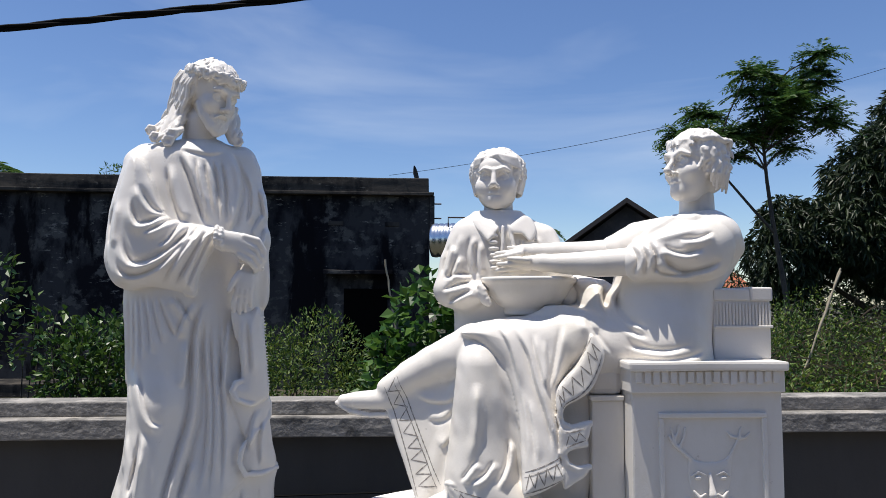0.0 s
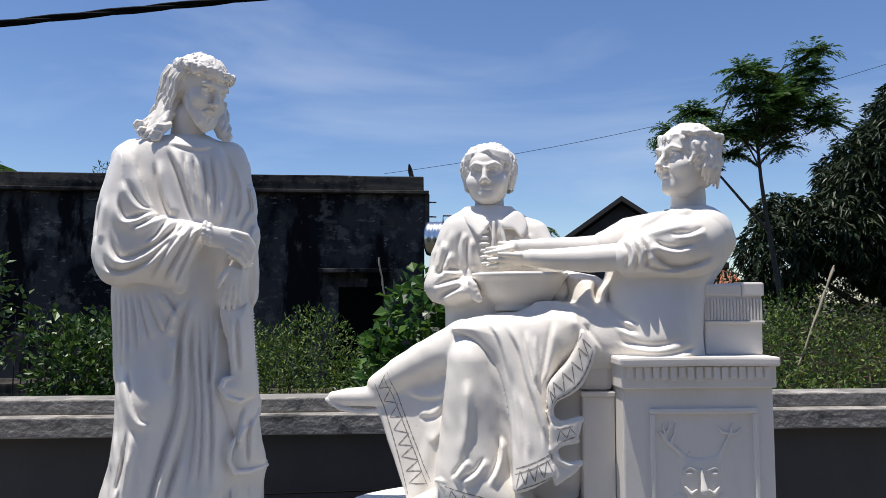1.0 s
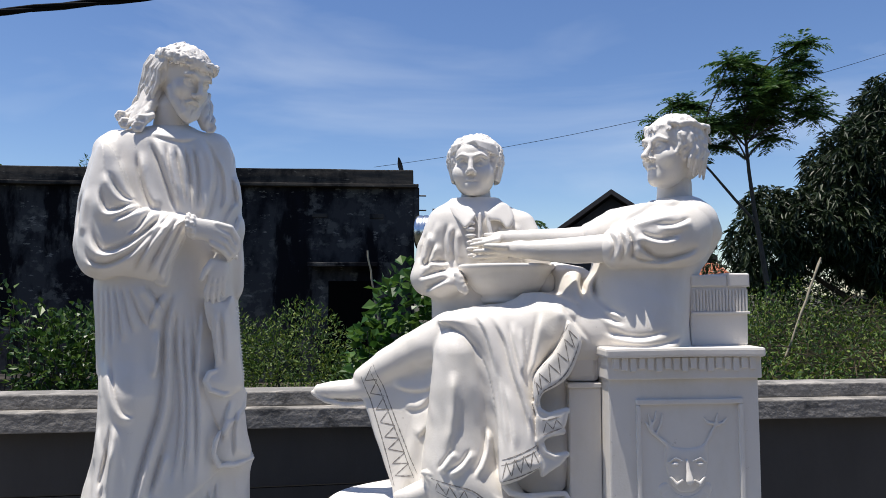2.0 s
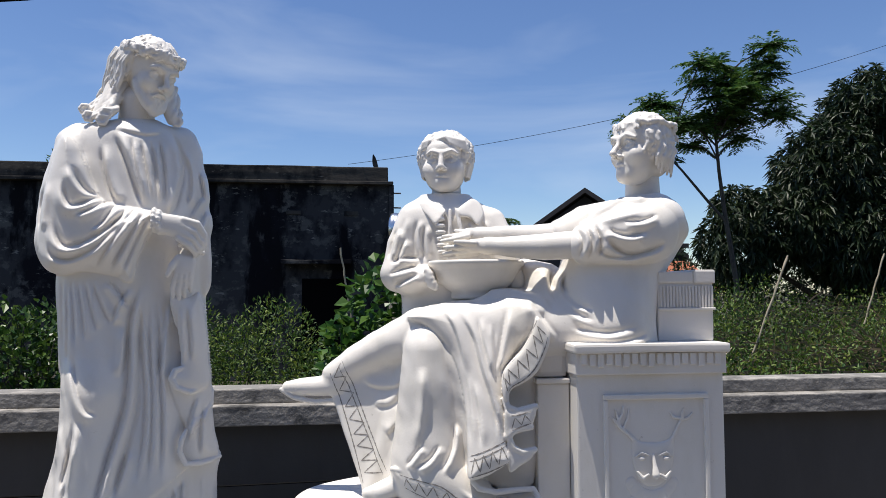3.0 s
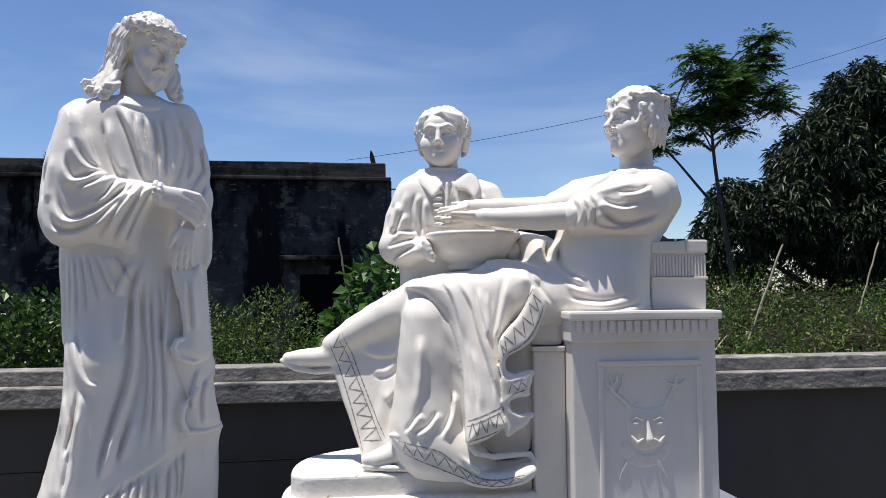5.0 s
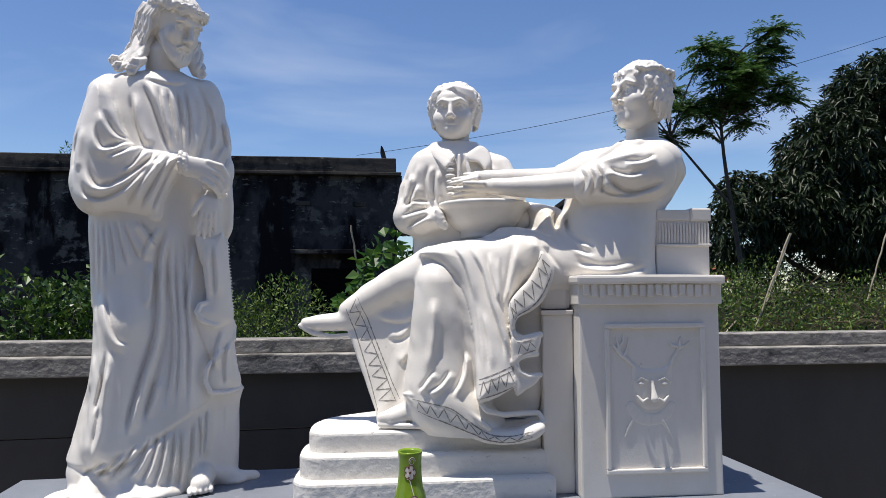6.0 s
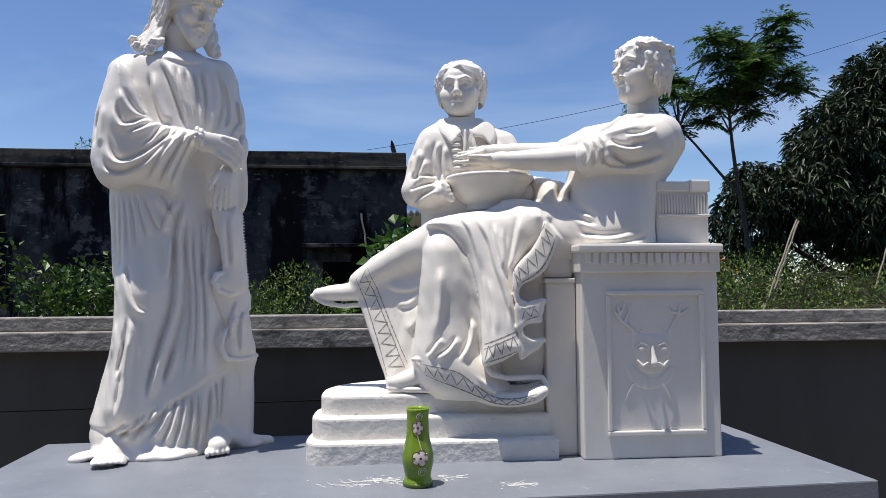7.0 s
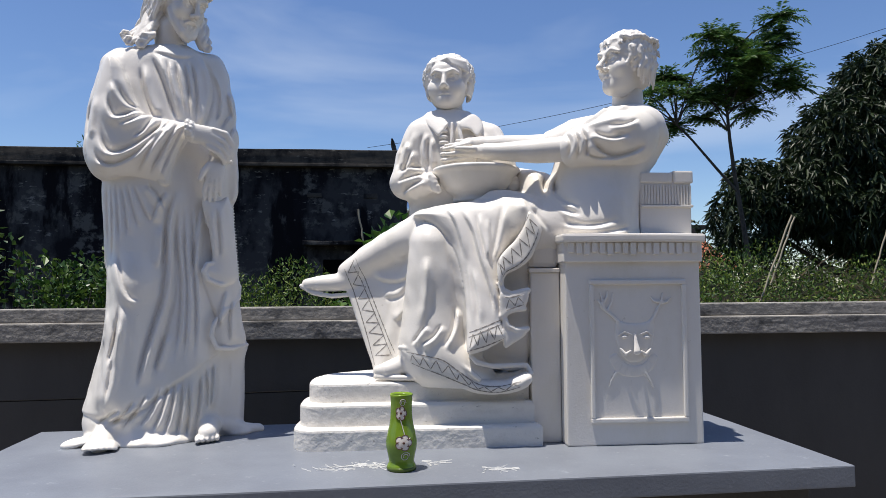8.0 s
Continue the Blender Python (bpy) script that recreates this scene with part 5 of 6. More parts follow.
    for p, r in zip([(-0.350, -0.130, 0.015), (-0.310, -0.110, 0.016), (-0.175, -0.150, 0.003), (-0.129, -0.190, -0.019), (-0.066, -0.200, -0.034), (-0.003, -0.180, -0.044), (0.201, -0.110, 0.022), (0.265, -0.080, 0.008)], (0.034, 0.04, 0.04, 0.045, 0.05, 0.04, 0.045, 0.03)):
        c.ball((p[0], p[1], 0.006), (r, r * 0.9, 0.018), 0.025)
    c.fold(0.006, 0.008, -0.354, 0.001, -0.285, 0.017, -0.214, 0.011, -0.160, -0.017, lap=0.8)
    c.fold(0.006, 0.008, -0.150, -0.037, -0.087, -0.030, -0.012, -0.046, lap=0.8)
    c.press()
    c.limb([(-0.131, -0.160, 0.017), (-0.049, -0.170, -0.012), (0.025, -0.140, -0.025)], [0.03, 0.022, 0.012], 0.04)
    c.limb([(0.120, -0.130, 0.044), (0.200, -0.120, 0.024), (0.275, -0.080, 0.008)], [0.022, 0.020, 0.010], 0.02)
    c.lumps(0.0007, 0.05)
    # neck, bracelets, long hair
    h = Clay((-0.28, -0.30, 0.72), (0.24, 0.16, 1.78), 0.0038)
    h.limb([(-0.059, 0.000, 1.443), (-0.055, -0.030, 1.533)], [0.062, 0.052], 0.02)
    h.limb([(-0.114, -0.005, 1.647), (-0.127, -0.020, 1.580), (-0.143, -0.040, 1.520), (-0.170, -0.050, 1.472)], [0.024, 0.028, 0.026, 0.022], 0.02)
    h.limb([(0.034, -0.020, 1.564), (0.039, -0.040, 1.512), (0.055, -0.050, 1.470)], [0.018, 0.020, 0.018], 0.02)
    for pts in ([(-0.111, -0.020, 1.642), (-0.128, -0.020, 1.579), (-0.139, -0.030, 1.524), (-0.179, -0.040, 1.476)], [(-0.119, 0.000, 1.626), (-0.146, -0.010, 1.549), (-0.174, -0.020, 1.504), (-0.206, -0.020, 1.475)], [(-0.095, -0.050, 1.624), (-0.115, -0.050, 1.542), (-0.136, -0.070, 1.489), (-0.144, -0.080, 1.446)], [(-0.120, 0.030, 1.645), (-0.152, 0.030, 1.559), (-0.197, 0.020, 1.505), (-0.220, 0.020, 1.479)], [(-0.109, -0.050, 1.603), (-0.125, -0.060, 1.518), (-0.163, -0.070, 1.463), (-0.184, -0.070, 1.449)], [(-0.101, -0.040, 1.576), (-0.136, -0.050, 1.530), (-0.126, -0.080, 1.479), (-0.151, -0.090, 1.459)], [(-0.122, 0.050, 1.682), (-0.154, 0.060, 1.598), (-0.190, 0.060, 1.522)], [(0.046, -0.020, 1.575), (0.051, -0.040, 1.509), (0.066, -0.060, 1.464)], [(0.051, 0.000, 1.571), (0.043, -0.030, 1.506), (0.059, -0.050, 1.466)], [(0.055, 0.020, 1.597), (0.068, 0.000, 1.515), (0.080, -0.020, 1.462)], [(-0.090, 0.070, 1.692), (-0.097, 0.080, 1.588), (-0.114, 0.080, 1.491)], [(-0.031, 0.080, 1.702), (-0.018, 0.090, 1.598), (-0.005, 0.090, 1.503)]):
        for s in range(3):
            q = []
            for i in range(len(pts) - 1):
                for t in (0, 0.25, 0.5, 0.75):
                    v = Vector(pts[i]).lerp(Vector(pts[i + 1]), t)
                    j = i * 4 + t * 4
                    q.append(v + 0.012 * Vector((math.sin(j * 0.8 + s * 2.1), math.cos(j * 0.8 + s * 2.1), 0.2 * math.sin(j * 0.9 + s))))
            h.limb(q, [0.0095] * (len(q) - 2) + [0.008, 0.005], 0.0025)
    for e in (((-0.158, -0.090, 1.440)), ((-0.200, -0.060, 1.455)), ((-0.215, -0.030, 1.485)), ((-0.146, -0.090, 1.464)), ((0.071, -0.050, 1.463))):
        h.ball(e, (0.012, 0.012, 0.012), 0.004)
        for k in range(6):
            a = k * 1.05
            h.limb([(e[0] + 0.014 * math.cos(a), e[1] - 0.008, e[2] + 0.014 * math.sin(a)), (e[0] + 0.014 * math.cos(a + 1), e[1] - 0.010, e[2] + 0.014 * math.sin(a + 1))], 0.007, 0.003)
    for off in (0.0, 0.014):
        w = Vector((0.008, -0.208, 1.105)) + Vector((off, 0, -off * 0.4))
        for k in range(14):
            a = 2 * math.pi * k / 14
            h.ball(w + Vector((0.012 * math.sin(a) * 0.4, 0.033 * math.sin(a), 0.033 * math.cos(a))), 0.0085, 0.003)
    # upper and lower palm with fingers
    h.pad(-0.205, 0.012, (0.015, 1.123, 0.072, 1.123, 0.117, 1.112, 0.142, 1.080, 0.137, 1.029, 0.106, 1.028, 0.059, 1.054, 0.020, 1.067), 0.016, 0.03, (0.0, 0.0), 0.010)
    h.limb([(0.093, -0.222, 1.108), (0.137, -0.222, 1.097), (0.161, -0.210, 1.060), (0.164, -0.204, 1.030)], [0.0112, 0.0108, 0.0100, 0.0075], 0.0025)
    h.limb([(0.090, -0.222, 1.086), (0.131, -0.222, 1.070), (0.154, -0.210, 1.037), (0.155, -0.204, 1.015)], [0.0112, 0.0108, 0.0100, 0.0075], 0.0025)
    h.limb([(0.087, -0.222, 1.065), (0.124, -0.222, 1.047), (0.145, -0.210, 1.018), (0.146, -0.204, 1.003)], [0.0112, 0.0108, 0.0100, 0.0075], 0.0025)
    h.limb([(0.080, -0.222, 1.048), (0.113, -0.222, 1.026), (0.133, -0.210, 1.005), (0.133, -0.204, 0.995)], [0.0112, 0.0108, 0.0100, 0.0075], 0.0025)
    h.limb([(0.143, -0.130, 1.047), (0.117, -0.165, 1.001), (0.099, -0.185, 0.958)], [0.030, 0.028, 0.022], 0.012)
    h.pad(-0.185, 0.010, (0.079, 0.995, 0.131, 0.986, 0.132, 0.935, 0.114, 0.908, 0.074, 0.908, 0.066, 0.948), 0.012, 0.02, (0.0, 0.0), 0.008)
    h.limb([(0.075, -0.195, 0.929), (0.066, -0.191, 0.890), (0.068, -0.187, 0.860)], [0.0098, 0.0092, 0.0066], 0.0025)
    h.limb([(0.092, -0.195, 0.923), (0.084, -0.191, 0.882), (0.086, -0.187, 0.854)], [0.0098, 0.0092, 0.0066], 0.0025)
    h.limb([(0.108, -0.195, 0.923), (0.102, -0.191, 0.886), (0.104, -0.187, 0.861)], [0.0098, 0.0092, 0.0066], 0.0025)
    h.limb([(0.122, -0.195, 0.935), (0.120, -0.191, 0.901), (0.122, -0.187, 0.878)], [0.0098, 0.0092, 0.0066], 0.0025)
    h.limb([(0.083, -0.195, 0.987), (0.062, -0.205, 0.960), (0.050, -0.205, 0.930)], [0.012, 0.0105, 0.008], 0.005)
    for k in range(9):
        p = Vector((0.086, -0.195, 1.029)).lerp(Vector((0.158, -0.165, 1.005)), k / 8)
        h.ball(p, 0.0085, 0.003)
    h.limb([(0.104, -0.236, 1.094), (0.135, -0.228, 1.079), (0.153, -0.220, 1.048)], 0.0032, 0.003, cut=True)
    h.limb([(0.101, -0.236, 1.074), (0.130, -0.228, 1.056), (0.148, -0.220, 1.027)], 0.0032, 0.003, cut=True)
    h.limb([(0.094, -0.236, 1.053), (0.122, -0.228, 1.035), (0.137, -0.220, 1.014)], 0.0032, 0.003, cut=True)
    h.limb([(0.082, -0.206, 0.934), (0.074, -0.203, 0.891), (0.077, -0.200, 0.860)], 0.0026, 0.003, cut=True)
    h.limb([(0.098, -0.206, 0.929), (0.092, -0.203, 0.886), (0.095, -0.200, 0.860)], 0.0026, 0.003, cut=True)
    h.limb([(0.114, -0.206, 0.935), (0.110, -0.203, 0.897), (0.113, -0.200, 0.871)], 0.0026, 0.003, cut=True)
    # bowed head with beard and a plaited wreath
    g = head_clay()
    rr = random.Random(8)
    for s in (-1, 1):
        g.limb([(s * 0.062, -0.028, -0.035), (s * 0.052, -0.055, -0.068), (s * 0.025, -0.078, -0.098), (0, -0.082, -0.112)], [0.010, 0.013, 0.016, 0.014], 0.014)
    g.limb([(-0.026, -0.088, -0.062), (-0.012, -0.094, -0.049), (0.012, -0.094, -0.049), (0.026, -0.088, -0.062)], [0.003, 0.0035, 0.0035, 0.003], 0.006)
    for i in range(150):
        t = rr.uniform(-1, 1)
        z = -0.122 + 0.075 * abs(t) ** 1.3 + rr.uniform(-0.010, 0.026)
        g.ball((0.058 * t, -0.090 + 0.050 * t * t + rr.uniform(-0.002, 0.002), z + 0.012), (0.0038, 0.005, 0.0065), 0.003)
    g.ball((0, 0.040, 0.040), (0.090, 0.088, 0.078), 0.02)
    for s in (-1, 1):
        g.limb([(s * 0.070, 0.030, 0.040), (s * 0.072, 0.042, -0.020), (s * 0.066, 0.050, -0.085)], [0.024, 0.024, 0.024], 0.02)
        for i in range(9):
            y = -0.002 + 0.011 * i
            o = 0.005 * math.sin(i * 2.3)
            g.limb([(s * 0.088, y, 0.050), (s * (0.094 + o), y + 0.012, 0.012), (s * (0.090 - o), y + 0.004, -0.030), (s * (0.088 + o), y + 0.014, -0.070), (s * 0.084, y + 0.010, -0.105)], [0.006, 0.0072, 0.007, 0.007, 0.005], 0.002)
    locks(g, 5, 260, 0.02, 0.0042, -0.035, 0.005, spread=1.06)
    for i in range(210):
        a = rr.uniform(0, 6.28)
        p = Vector((0.090 * math.cos(a), 0.012 + 0.105 * math.sin(a), 0.070 - 0.030 * max(0, math.sin(a)) + rr.uniform(-0.010, 0.016)))
        d = Vector((-math.sin(a), math.cos(a), rr.uniform(-0.9, 0.9))) * rr.uniform(0.007, 0.015)
        g.limb([p - d, p + Vector((math.cos(a), math.sin(a), 0.3)) * 0.005, p + d], [0.0055, 0.007, 0.004], 0.003)
    hm = Matrix.Translation((-0.020, -0.050, 1.619)) @ pose(0, 0, 0, 0, 3, 0) @ pose(0, 0, 0, 0, 0, 37) @ pose(0, 0, 0, 20, 0, 0) @ Matrix.Scale(1.0, 4)
    return cast("robed_statue", pose(-0.511, 2.524, 0.85, 0, 0, 15.8), [(c.skin(), HERE), (h.skin(), HERE), (g.skin(), hm)], WHITE, "white painted statue of a standing robed man with a wreath", group="statues on the platform")


standing_statue()


def zigzag(c, a, b, n, w=0.0034):
    """Two edge lines with slanting strokes between them, a hem pattern; a and b are lines of pairs."""
    la, lb = curve_through(a, 12), curve_through(b, 12)
    c.mark(w * 1.15, *a)
    c.mark(w * 1.15, *b)
    last = None
    for i in range(2 * n + 1):
        t = int(i / (2 * n) * (len(la) - 1))
        s = int(i / (2 * n) * (len(lb) - 1))
        p, q = la[t], lb[s]
        now = p + (q - p) * 0.14 if i % 2 else q + (p - q) * 0.14
        if last is not None:
            c.mark(w, last[0], last[1], now[0], now[1])
        last = now


def seated_statue():
    c = Clay((-0.95, -0.25, 0.15), (0.66, 0.36, 1.33), 0.0034)
    # hanging cloth between the legs, crossed leg and shoe
    c.sheet((-0.674, 0.030, 0.602), (-0.519, -0.040, 0.224), (-0.368, 0.030, 0.735), 0.013, 0.03)
    c.limb([(-0.371, 0.020, 0.731), (-0.488, 0.030, 0.688), (-0.580, 0.030, 0.641), (-0.644, 0.030, 0.600)], [0.082, 0.062, 0.052, 0.042], 0.03)
    c.sheet((-0.519, -0.040, 0.224), (-0.368, 0.030, 0.735), (-0.407, -0.050, 0.266), 0.013, 0.03)
    c.fold(0.012, 0.0054, -0.557, 0.591, -0.493, 0.567, -0.423, 0.580, -0.389, 0.649, lap=0.5)
    c.fold(0.012, 0.0040, -0.513, 0.513, -0.457, 0.516, -0.409, 0.571, lap=0.5)
    c.fold(0.010, 0.0045, -0.469, 0.415, -0.433, 0.454, -0.403, 0.512, lap=0.7)
    zigzag(c, (-0.658, 0.607, -0.610, 0.481, -0.570, 0.370, -0.535, 0.261), (-0.615, 0.646, -0.559, 0.514, -0.505, 0.395, -0.459, 0.302), 8)
    c.mark(0.0036, -0.628, 0.631, -0.569, 0.501, -0.514, 0.384, -0.470, 0.290)
    c.press(0.3)
    c.limb([(-0.639, 0.030, 0.562), (-0.709, 0.030, 0.557), (-0.770, 0.030, 0.553), (-0.814, 0.030, 0.552)], [0.036, 0.033, 0.030, 0.021], 0.012)
    c.limb([(-0.638, 0.020, 0.512), (-0.716, 0.020, 0.506), (-0.786, 0.020, 0.518), (-0.835, 0.020, 0.545)], [0.009, 0.009, 0.009, 0.008], 0.004)
    # near leg under the robe
    shin = c.piece((-0.60, -0.25, 0.15), (0.40, 0.36, 1.1))
    shin.loft([(0.775, -0.359, -0.310, -0.030, 0.030), (0.758, -0.382, -0.285, -0.040, 0.060), (0.709, -0.401, -0.256, -0.050, 0.082), (0.590, -0.414, -0.225, -0.050, 0.098), (0.471, -0.427, -0.207, -0.045, 0.105), (0.352, -0.440, -0.190, -0.060, 0.110), (0.293, -0.443, -0.147, -0.062, 0.115), (0.234, -0.431, -0.099, -0.055, 0.115), (0.195, -0.387, -0.080, -0.045, 0.105)], 0.03)
    shin.fold(0.016, 0.010, -0.329, 0.648, -0.326, 0.531, -0.345, 0.396)
    shin.fold(0.008, 0.010, -0.371, 0.334, -0.343, 0.373, -0.319, 0.406, lap=-0.8)
    shin.fold(0.008, 0.010, -0.345, 0.331, -0.296, 0.362, -0.265, 0.408, lap=-0.8)
    shin.fold(0.010, 0.010, -0.222, 0.473, -0.226, 0.396, -0.258, 0.320, lap=0.6)
    shin.press(0.1)
    c.merge(shin, 0.012)
    # lap and the cloth that hangs from it
    lap = c.piece((-0.60, -0.25, 0.15), (0.66, 0.36, 1.2))
    lap.limb([(-0.354, 0.020, 0.739), (-0.207, 0.030, 0.737), (-0.045, 0.050, 0.735), (0.179, 0.100, 0.762)], [0.084, 0.106, 0.125, 0.14], 0.03)
    lap.limb([(-0.109, 0.120, 0.801), (0.102, 0.160, 0.864)], [0.08, 0.08], 0.05)
    lap.pad(-0.075, 0.028, (-0.382, 0.796, -0.330, 0.820, -0.240, 0.836, -0.125, 0.846, -0.003, 0.857, 0.051, 0.815, 0.013, 0.763, -0.049, 0.676, -0.075, 0.606, -0.076, 0.520, -0.072, 0.414, -0.068, 0.359, -0.178, 0.311, -0.190, 0.379, -0.198, 0.499, -0.215, 0.603, -0.244, 0.681, -0.285, 0.729, -0.330, 0.766, -0.375, 0.787), 0.040, 0.07, (0.10, 0.24), 0.03)
    lap.pad(0.03, 0.05, (-0.165, 0.847, 0.054, 0.848, 0.069, 0.703, 0.023, 0.594, 0.010, 0.270, -0.133, 0.263, -0.186, 0.407), 0.02, 0.05, (0.0, 0.0), 0.02)
    lap.fold(0.010, 0.0074, -0.221, 0.828, -0.169, 0.745, -0.143, 0.655, -0.113, 0.565, -0.093, 0.497, -0.086, 0.430, lap=0.5)
    lap.fold(0.009, 0.0050, -0.268, 0.824, -0.230, 0.770, -0.209, 0.709, -0.187, 0.623, lap=0.5)
    lap.fold(0.008, 0.0043, -0.121, 0.780, -0.115, 0.694, -0.113, 0.625, lap=-0.5)
    lap.fold(0.011, 0.0074, -0.056, 0.824, -0.068, 0.746, -0.081, 0.677, -0.089, 0.625, lap=0.5)
    lap.fold(0.009, 0.0056, -0.151, 0.797, -0.139, 0.736, -0.122, 0.676, -0.106, 0.608, lap=0.5)
    lap.fold(0.010, 0.0062, -0.007, 0.850, 0.016, 0.807, 0.050, 0.764, 0.087, 0.713, lap=-0.5)
    lap.fold(0.008, 0.0037, -0.169, 0.608, -0.148, 0.506, -0.137, 0.405, lap=0.5)
    lap.fold(0.006, 0.0025, -0.186, 0.624, -0.175, 0.522, -0.166, 0.404, lap=0.5)
    lap.pad(-0.045, 0.03, (-0.324, 0.730, -0.252, 0.704, -0.172, 0.600, -0.156, 0.460, -0.148, 0.284, -0.236, 0.280, -0.271, 0.456, -0.288, 0.615), 0.03, 0.05, (0.0, 0.0), 0.03)
    lap.press(0.12)
    zigzag(lap, (-0.179, 0.384, -0.128, 0.403, -0.074, 0.425), (-0.176, 0.325, -0.120, 0.341, -0.066, 0.363), 4)
    lap.mark(0.0035, -0.181, 0.368, -0.128, 0.389, -0.070, 0.412)
    c.merge(lap, 0.004)
    # swirling border of the cloak and its ruffles
    swirl = c.piece((-0.30, -0.25, 0.15), (0.50, 0.30, 1.1))
    swirl.pad(-0.105, 0.014, (0.023, 0.794, 0.047, 0.772, 0.065, 0.733, 0.052, 0.686, 0.024, 0.629, -0.020, 0.595, -0.058, 0.575, -0.069, 0.541, -0.083, 0.563, -0.084, 0.620, -0.057, 0.662, -0.023, 0.697, 0.006, 0.746), 0.012, 0.02, (0.25, 0.12), 0.004)
    zigzag(swirl, (-0.080, 0.607, -0.075, 0.638, -0.044, 0.673, -0.012, 0.712, 0.012, 0.760, 0.024, 0.785), (-0.065, 0.570, -0.053, 0.587, -0.015, 0.609, 0.019, 0.644, 0.045, 0.696, 0.056, 0.733), 6)
    swirl.pad(-0.115, 0.016, (-0.076, 0.517, -0.049, 0.511, -0.018, 0.518, 0.013, 0.526, 0.017, 0.497, 0.002, 0.465, -0.036, 0.457, -0.055, 0.435, -0.074, 0.435), 0.010, 0.02, (0.35, 0.0), 0.004)
    swirl.limb([(-0.076, -0.135, 0.547), (-0.069, -0.140, 0.525), (-0.039, -0.130, 0.511), (-0.008, -0.120, 0.519), (0.015, -0.110, 0.523)], 0.0105, 0.006)
    swirl.limb([(-0.074, -0.140, 0.437), (-0.056, -0.140, 0.451), (-0.026, -0.130, 0.460), (0.002, -0.115, 0.462)], 0.0105, 0.006)
    swirl.limb([(-0.063, -0.140, 0.427), (-0.054, -0.140, 0.404), (-0.026, -0.130, 0.389), (0.012, -0.110, 0.393)], 0.0100, 0.006)
    swirl.pad(-0.115, 0.014, (-0.070, 0.425, -0.053, 0.405, -0.026, 0.389, 0.011, 0.397, 0.004, 0.370, -0.030, 0.348, -0.066, 0.333), 0.010, 0.02, (0.35, 0.0), 0.004)
    zigzag(swirl, (-0.059, 0.500, -0.034, 0.501, 0.001, 0.511), (-0.055, 0.456, -0.025, 0.467, 0.002, 0.475), 2)
    c.merge(swirl, 0.003)
    # hem that lies over the foot and the step
    hem = c.piece((-0.60, -0.25, 0.15), (0.50, 0.30, 0.75))
    hem.pad(-0.095, 0.030, (-0.424, 0.330, -0.349, 0.327, -0.259, 0.309, -0.210, 0.272, -0.147, 0.228, -0.067, 0.222, 0.007, 0.245, 0.027, 0.223, -0.006, 0.190, -0.095, 0.173, -0.179, 0.181, -0.283, 0.222, -0.359, 0.246, -0.405, 0.283), 0.024, 0.03, (0.02, 0.10), 0.006)
    hem.pad(-0.03, 0.03, (-0.292, 0.460, -0.195, 0.305, -0.180, 0.266, -0.118, 0.236, -0.041, 0.237, 0.007, 0.253, 0.019, 0.221, -0.023, 0.192, -0.138, 0.190, -0.254, 0.246), 0.02, 0.03, (0.0, 0.0), 0.006)
    hem.limb([(-0.173, -0.145, 0.328), (-0.175, -0.150, 0.305), (-0.157, -0.150, 0.283), (-0.104, -0.130, 0.268), (-0.040, -0.100, 0.269), (0.007, -0.080, 0.267), (0.024, -0.090, 0.242)], 0.0090, 0.004)
    hem.limb([(-0.424, -0.130, 0.329), (-0.347, -0.150, 0.324), (-0.262, -0.150, 0.308), (-0.209, -0.150, 0.273), (-0.150, -0.150, 0.229)], 0.0085, 0.004)
    zigzag(hem, (-0.399, 0.316, -0.338, 0.307, -0.269, 0.291, -0.217, 0.254, -0.154, 0.211, -0.085, 0.204, -0.011, 0.220), (-0.380, 0.279, -0.328, 0.260, -0.272, 0.241, -0.197, 0.208, -0.154, 0.191, -0.085, 0.184, -0.012, 0.202), 9)
    hem.fold(0.007, 0.006, -0.290, 0.298, -0.281, 0.267, -0.285, 0.235, lap=0.8)
    hem.fold(0.007, 0.006, -0.243, 0.276, -0.224, 0.239, -0.210, 0.203, lap=0.8)
    hem.press(0.05)
    c.merge(hem, 0.004)
    # shoe on the step
    c.limb([(-0.417, -0.090, 0.267), (-0.473, -0.105, 0.249), (-0.506, -0.110, 0.246)], [0.036, 0.030, 0.019], 0.012)
    c.limb([(-0.362, -0.120, 0.226), (-0.449, -0.125, 0.225), (-0.511, -0.120, 0.228)], [0.010, 0.010, 0.010], 0.004)
    # trunk
    trunk = c.piece((-0.25, -0.25, 0.50), (0.66, 0.36, 1.33))
    trunk.loft([(1.190, 0.327, 0.446, 0.110, 0.050), (1.167, 0.283, 0.474, 0.110, 0.075), (1.145, 0.235, 0.489, 0.110, 0.095), (1.092, 0.171, 0.500, 0.110, 0.110), (0.998, 0.113, 0.483, 0.095, 0.120), (0.922, 0.098, 0.441, 0.080, 0.120), (0.847, 0.108, 0.418, 0.062, 0.125), (0.772, 0.114, 0.408, 0.050, 0.130), (0.697, 0.124, 0.414, 0.045, 0.130), (0.678, 0.131, 0.402, 0.045, 0.120)], 0.03)
    trunk.limb([(-0.028, 0.040, 0.750), (0.083, 0.060, 0.750), (0.181, 0.050, 0.733)], [0.085, 0.07, 0.055], 0.05)
    trunk.limb([(-0.014, 0.150, 0.933), (0.063, 0.160, 0.923)], [0.055, 0.05], 0.04)
    trunk.limb([(0.031, 0.080, 0.922), (0.040, 0.055, 0.847), (0.085, 0.030, 0.775)], [0.042, 0.050, 0.045], 0.05)
    trunk.fold(0.011, 0.0077, 0.075, 0.966, 0.058, 0.924, 0.063, 0.876, 0.093, 0.827, 0.155, 0.785, 0.206, 0.768, lap=-0.9)
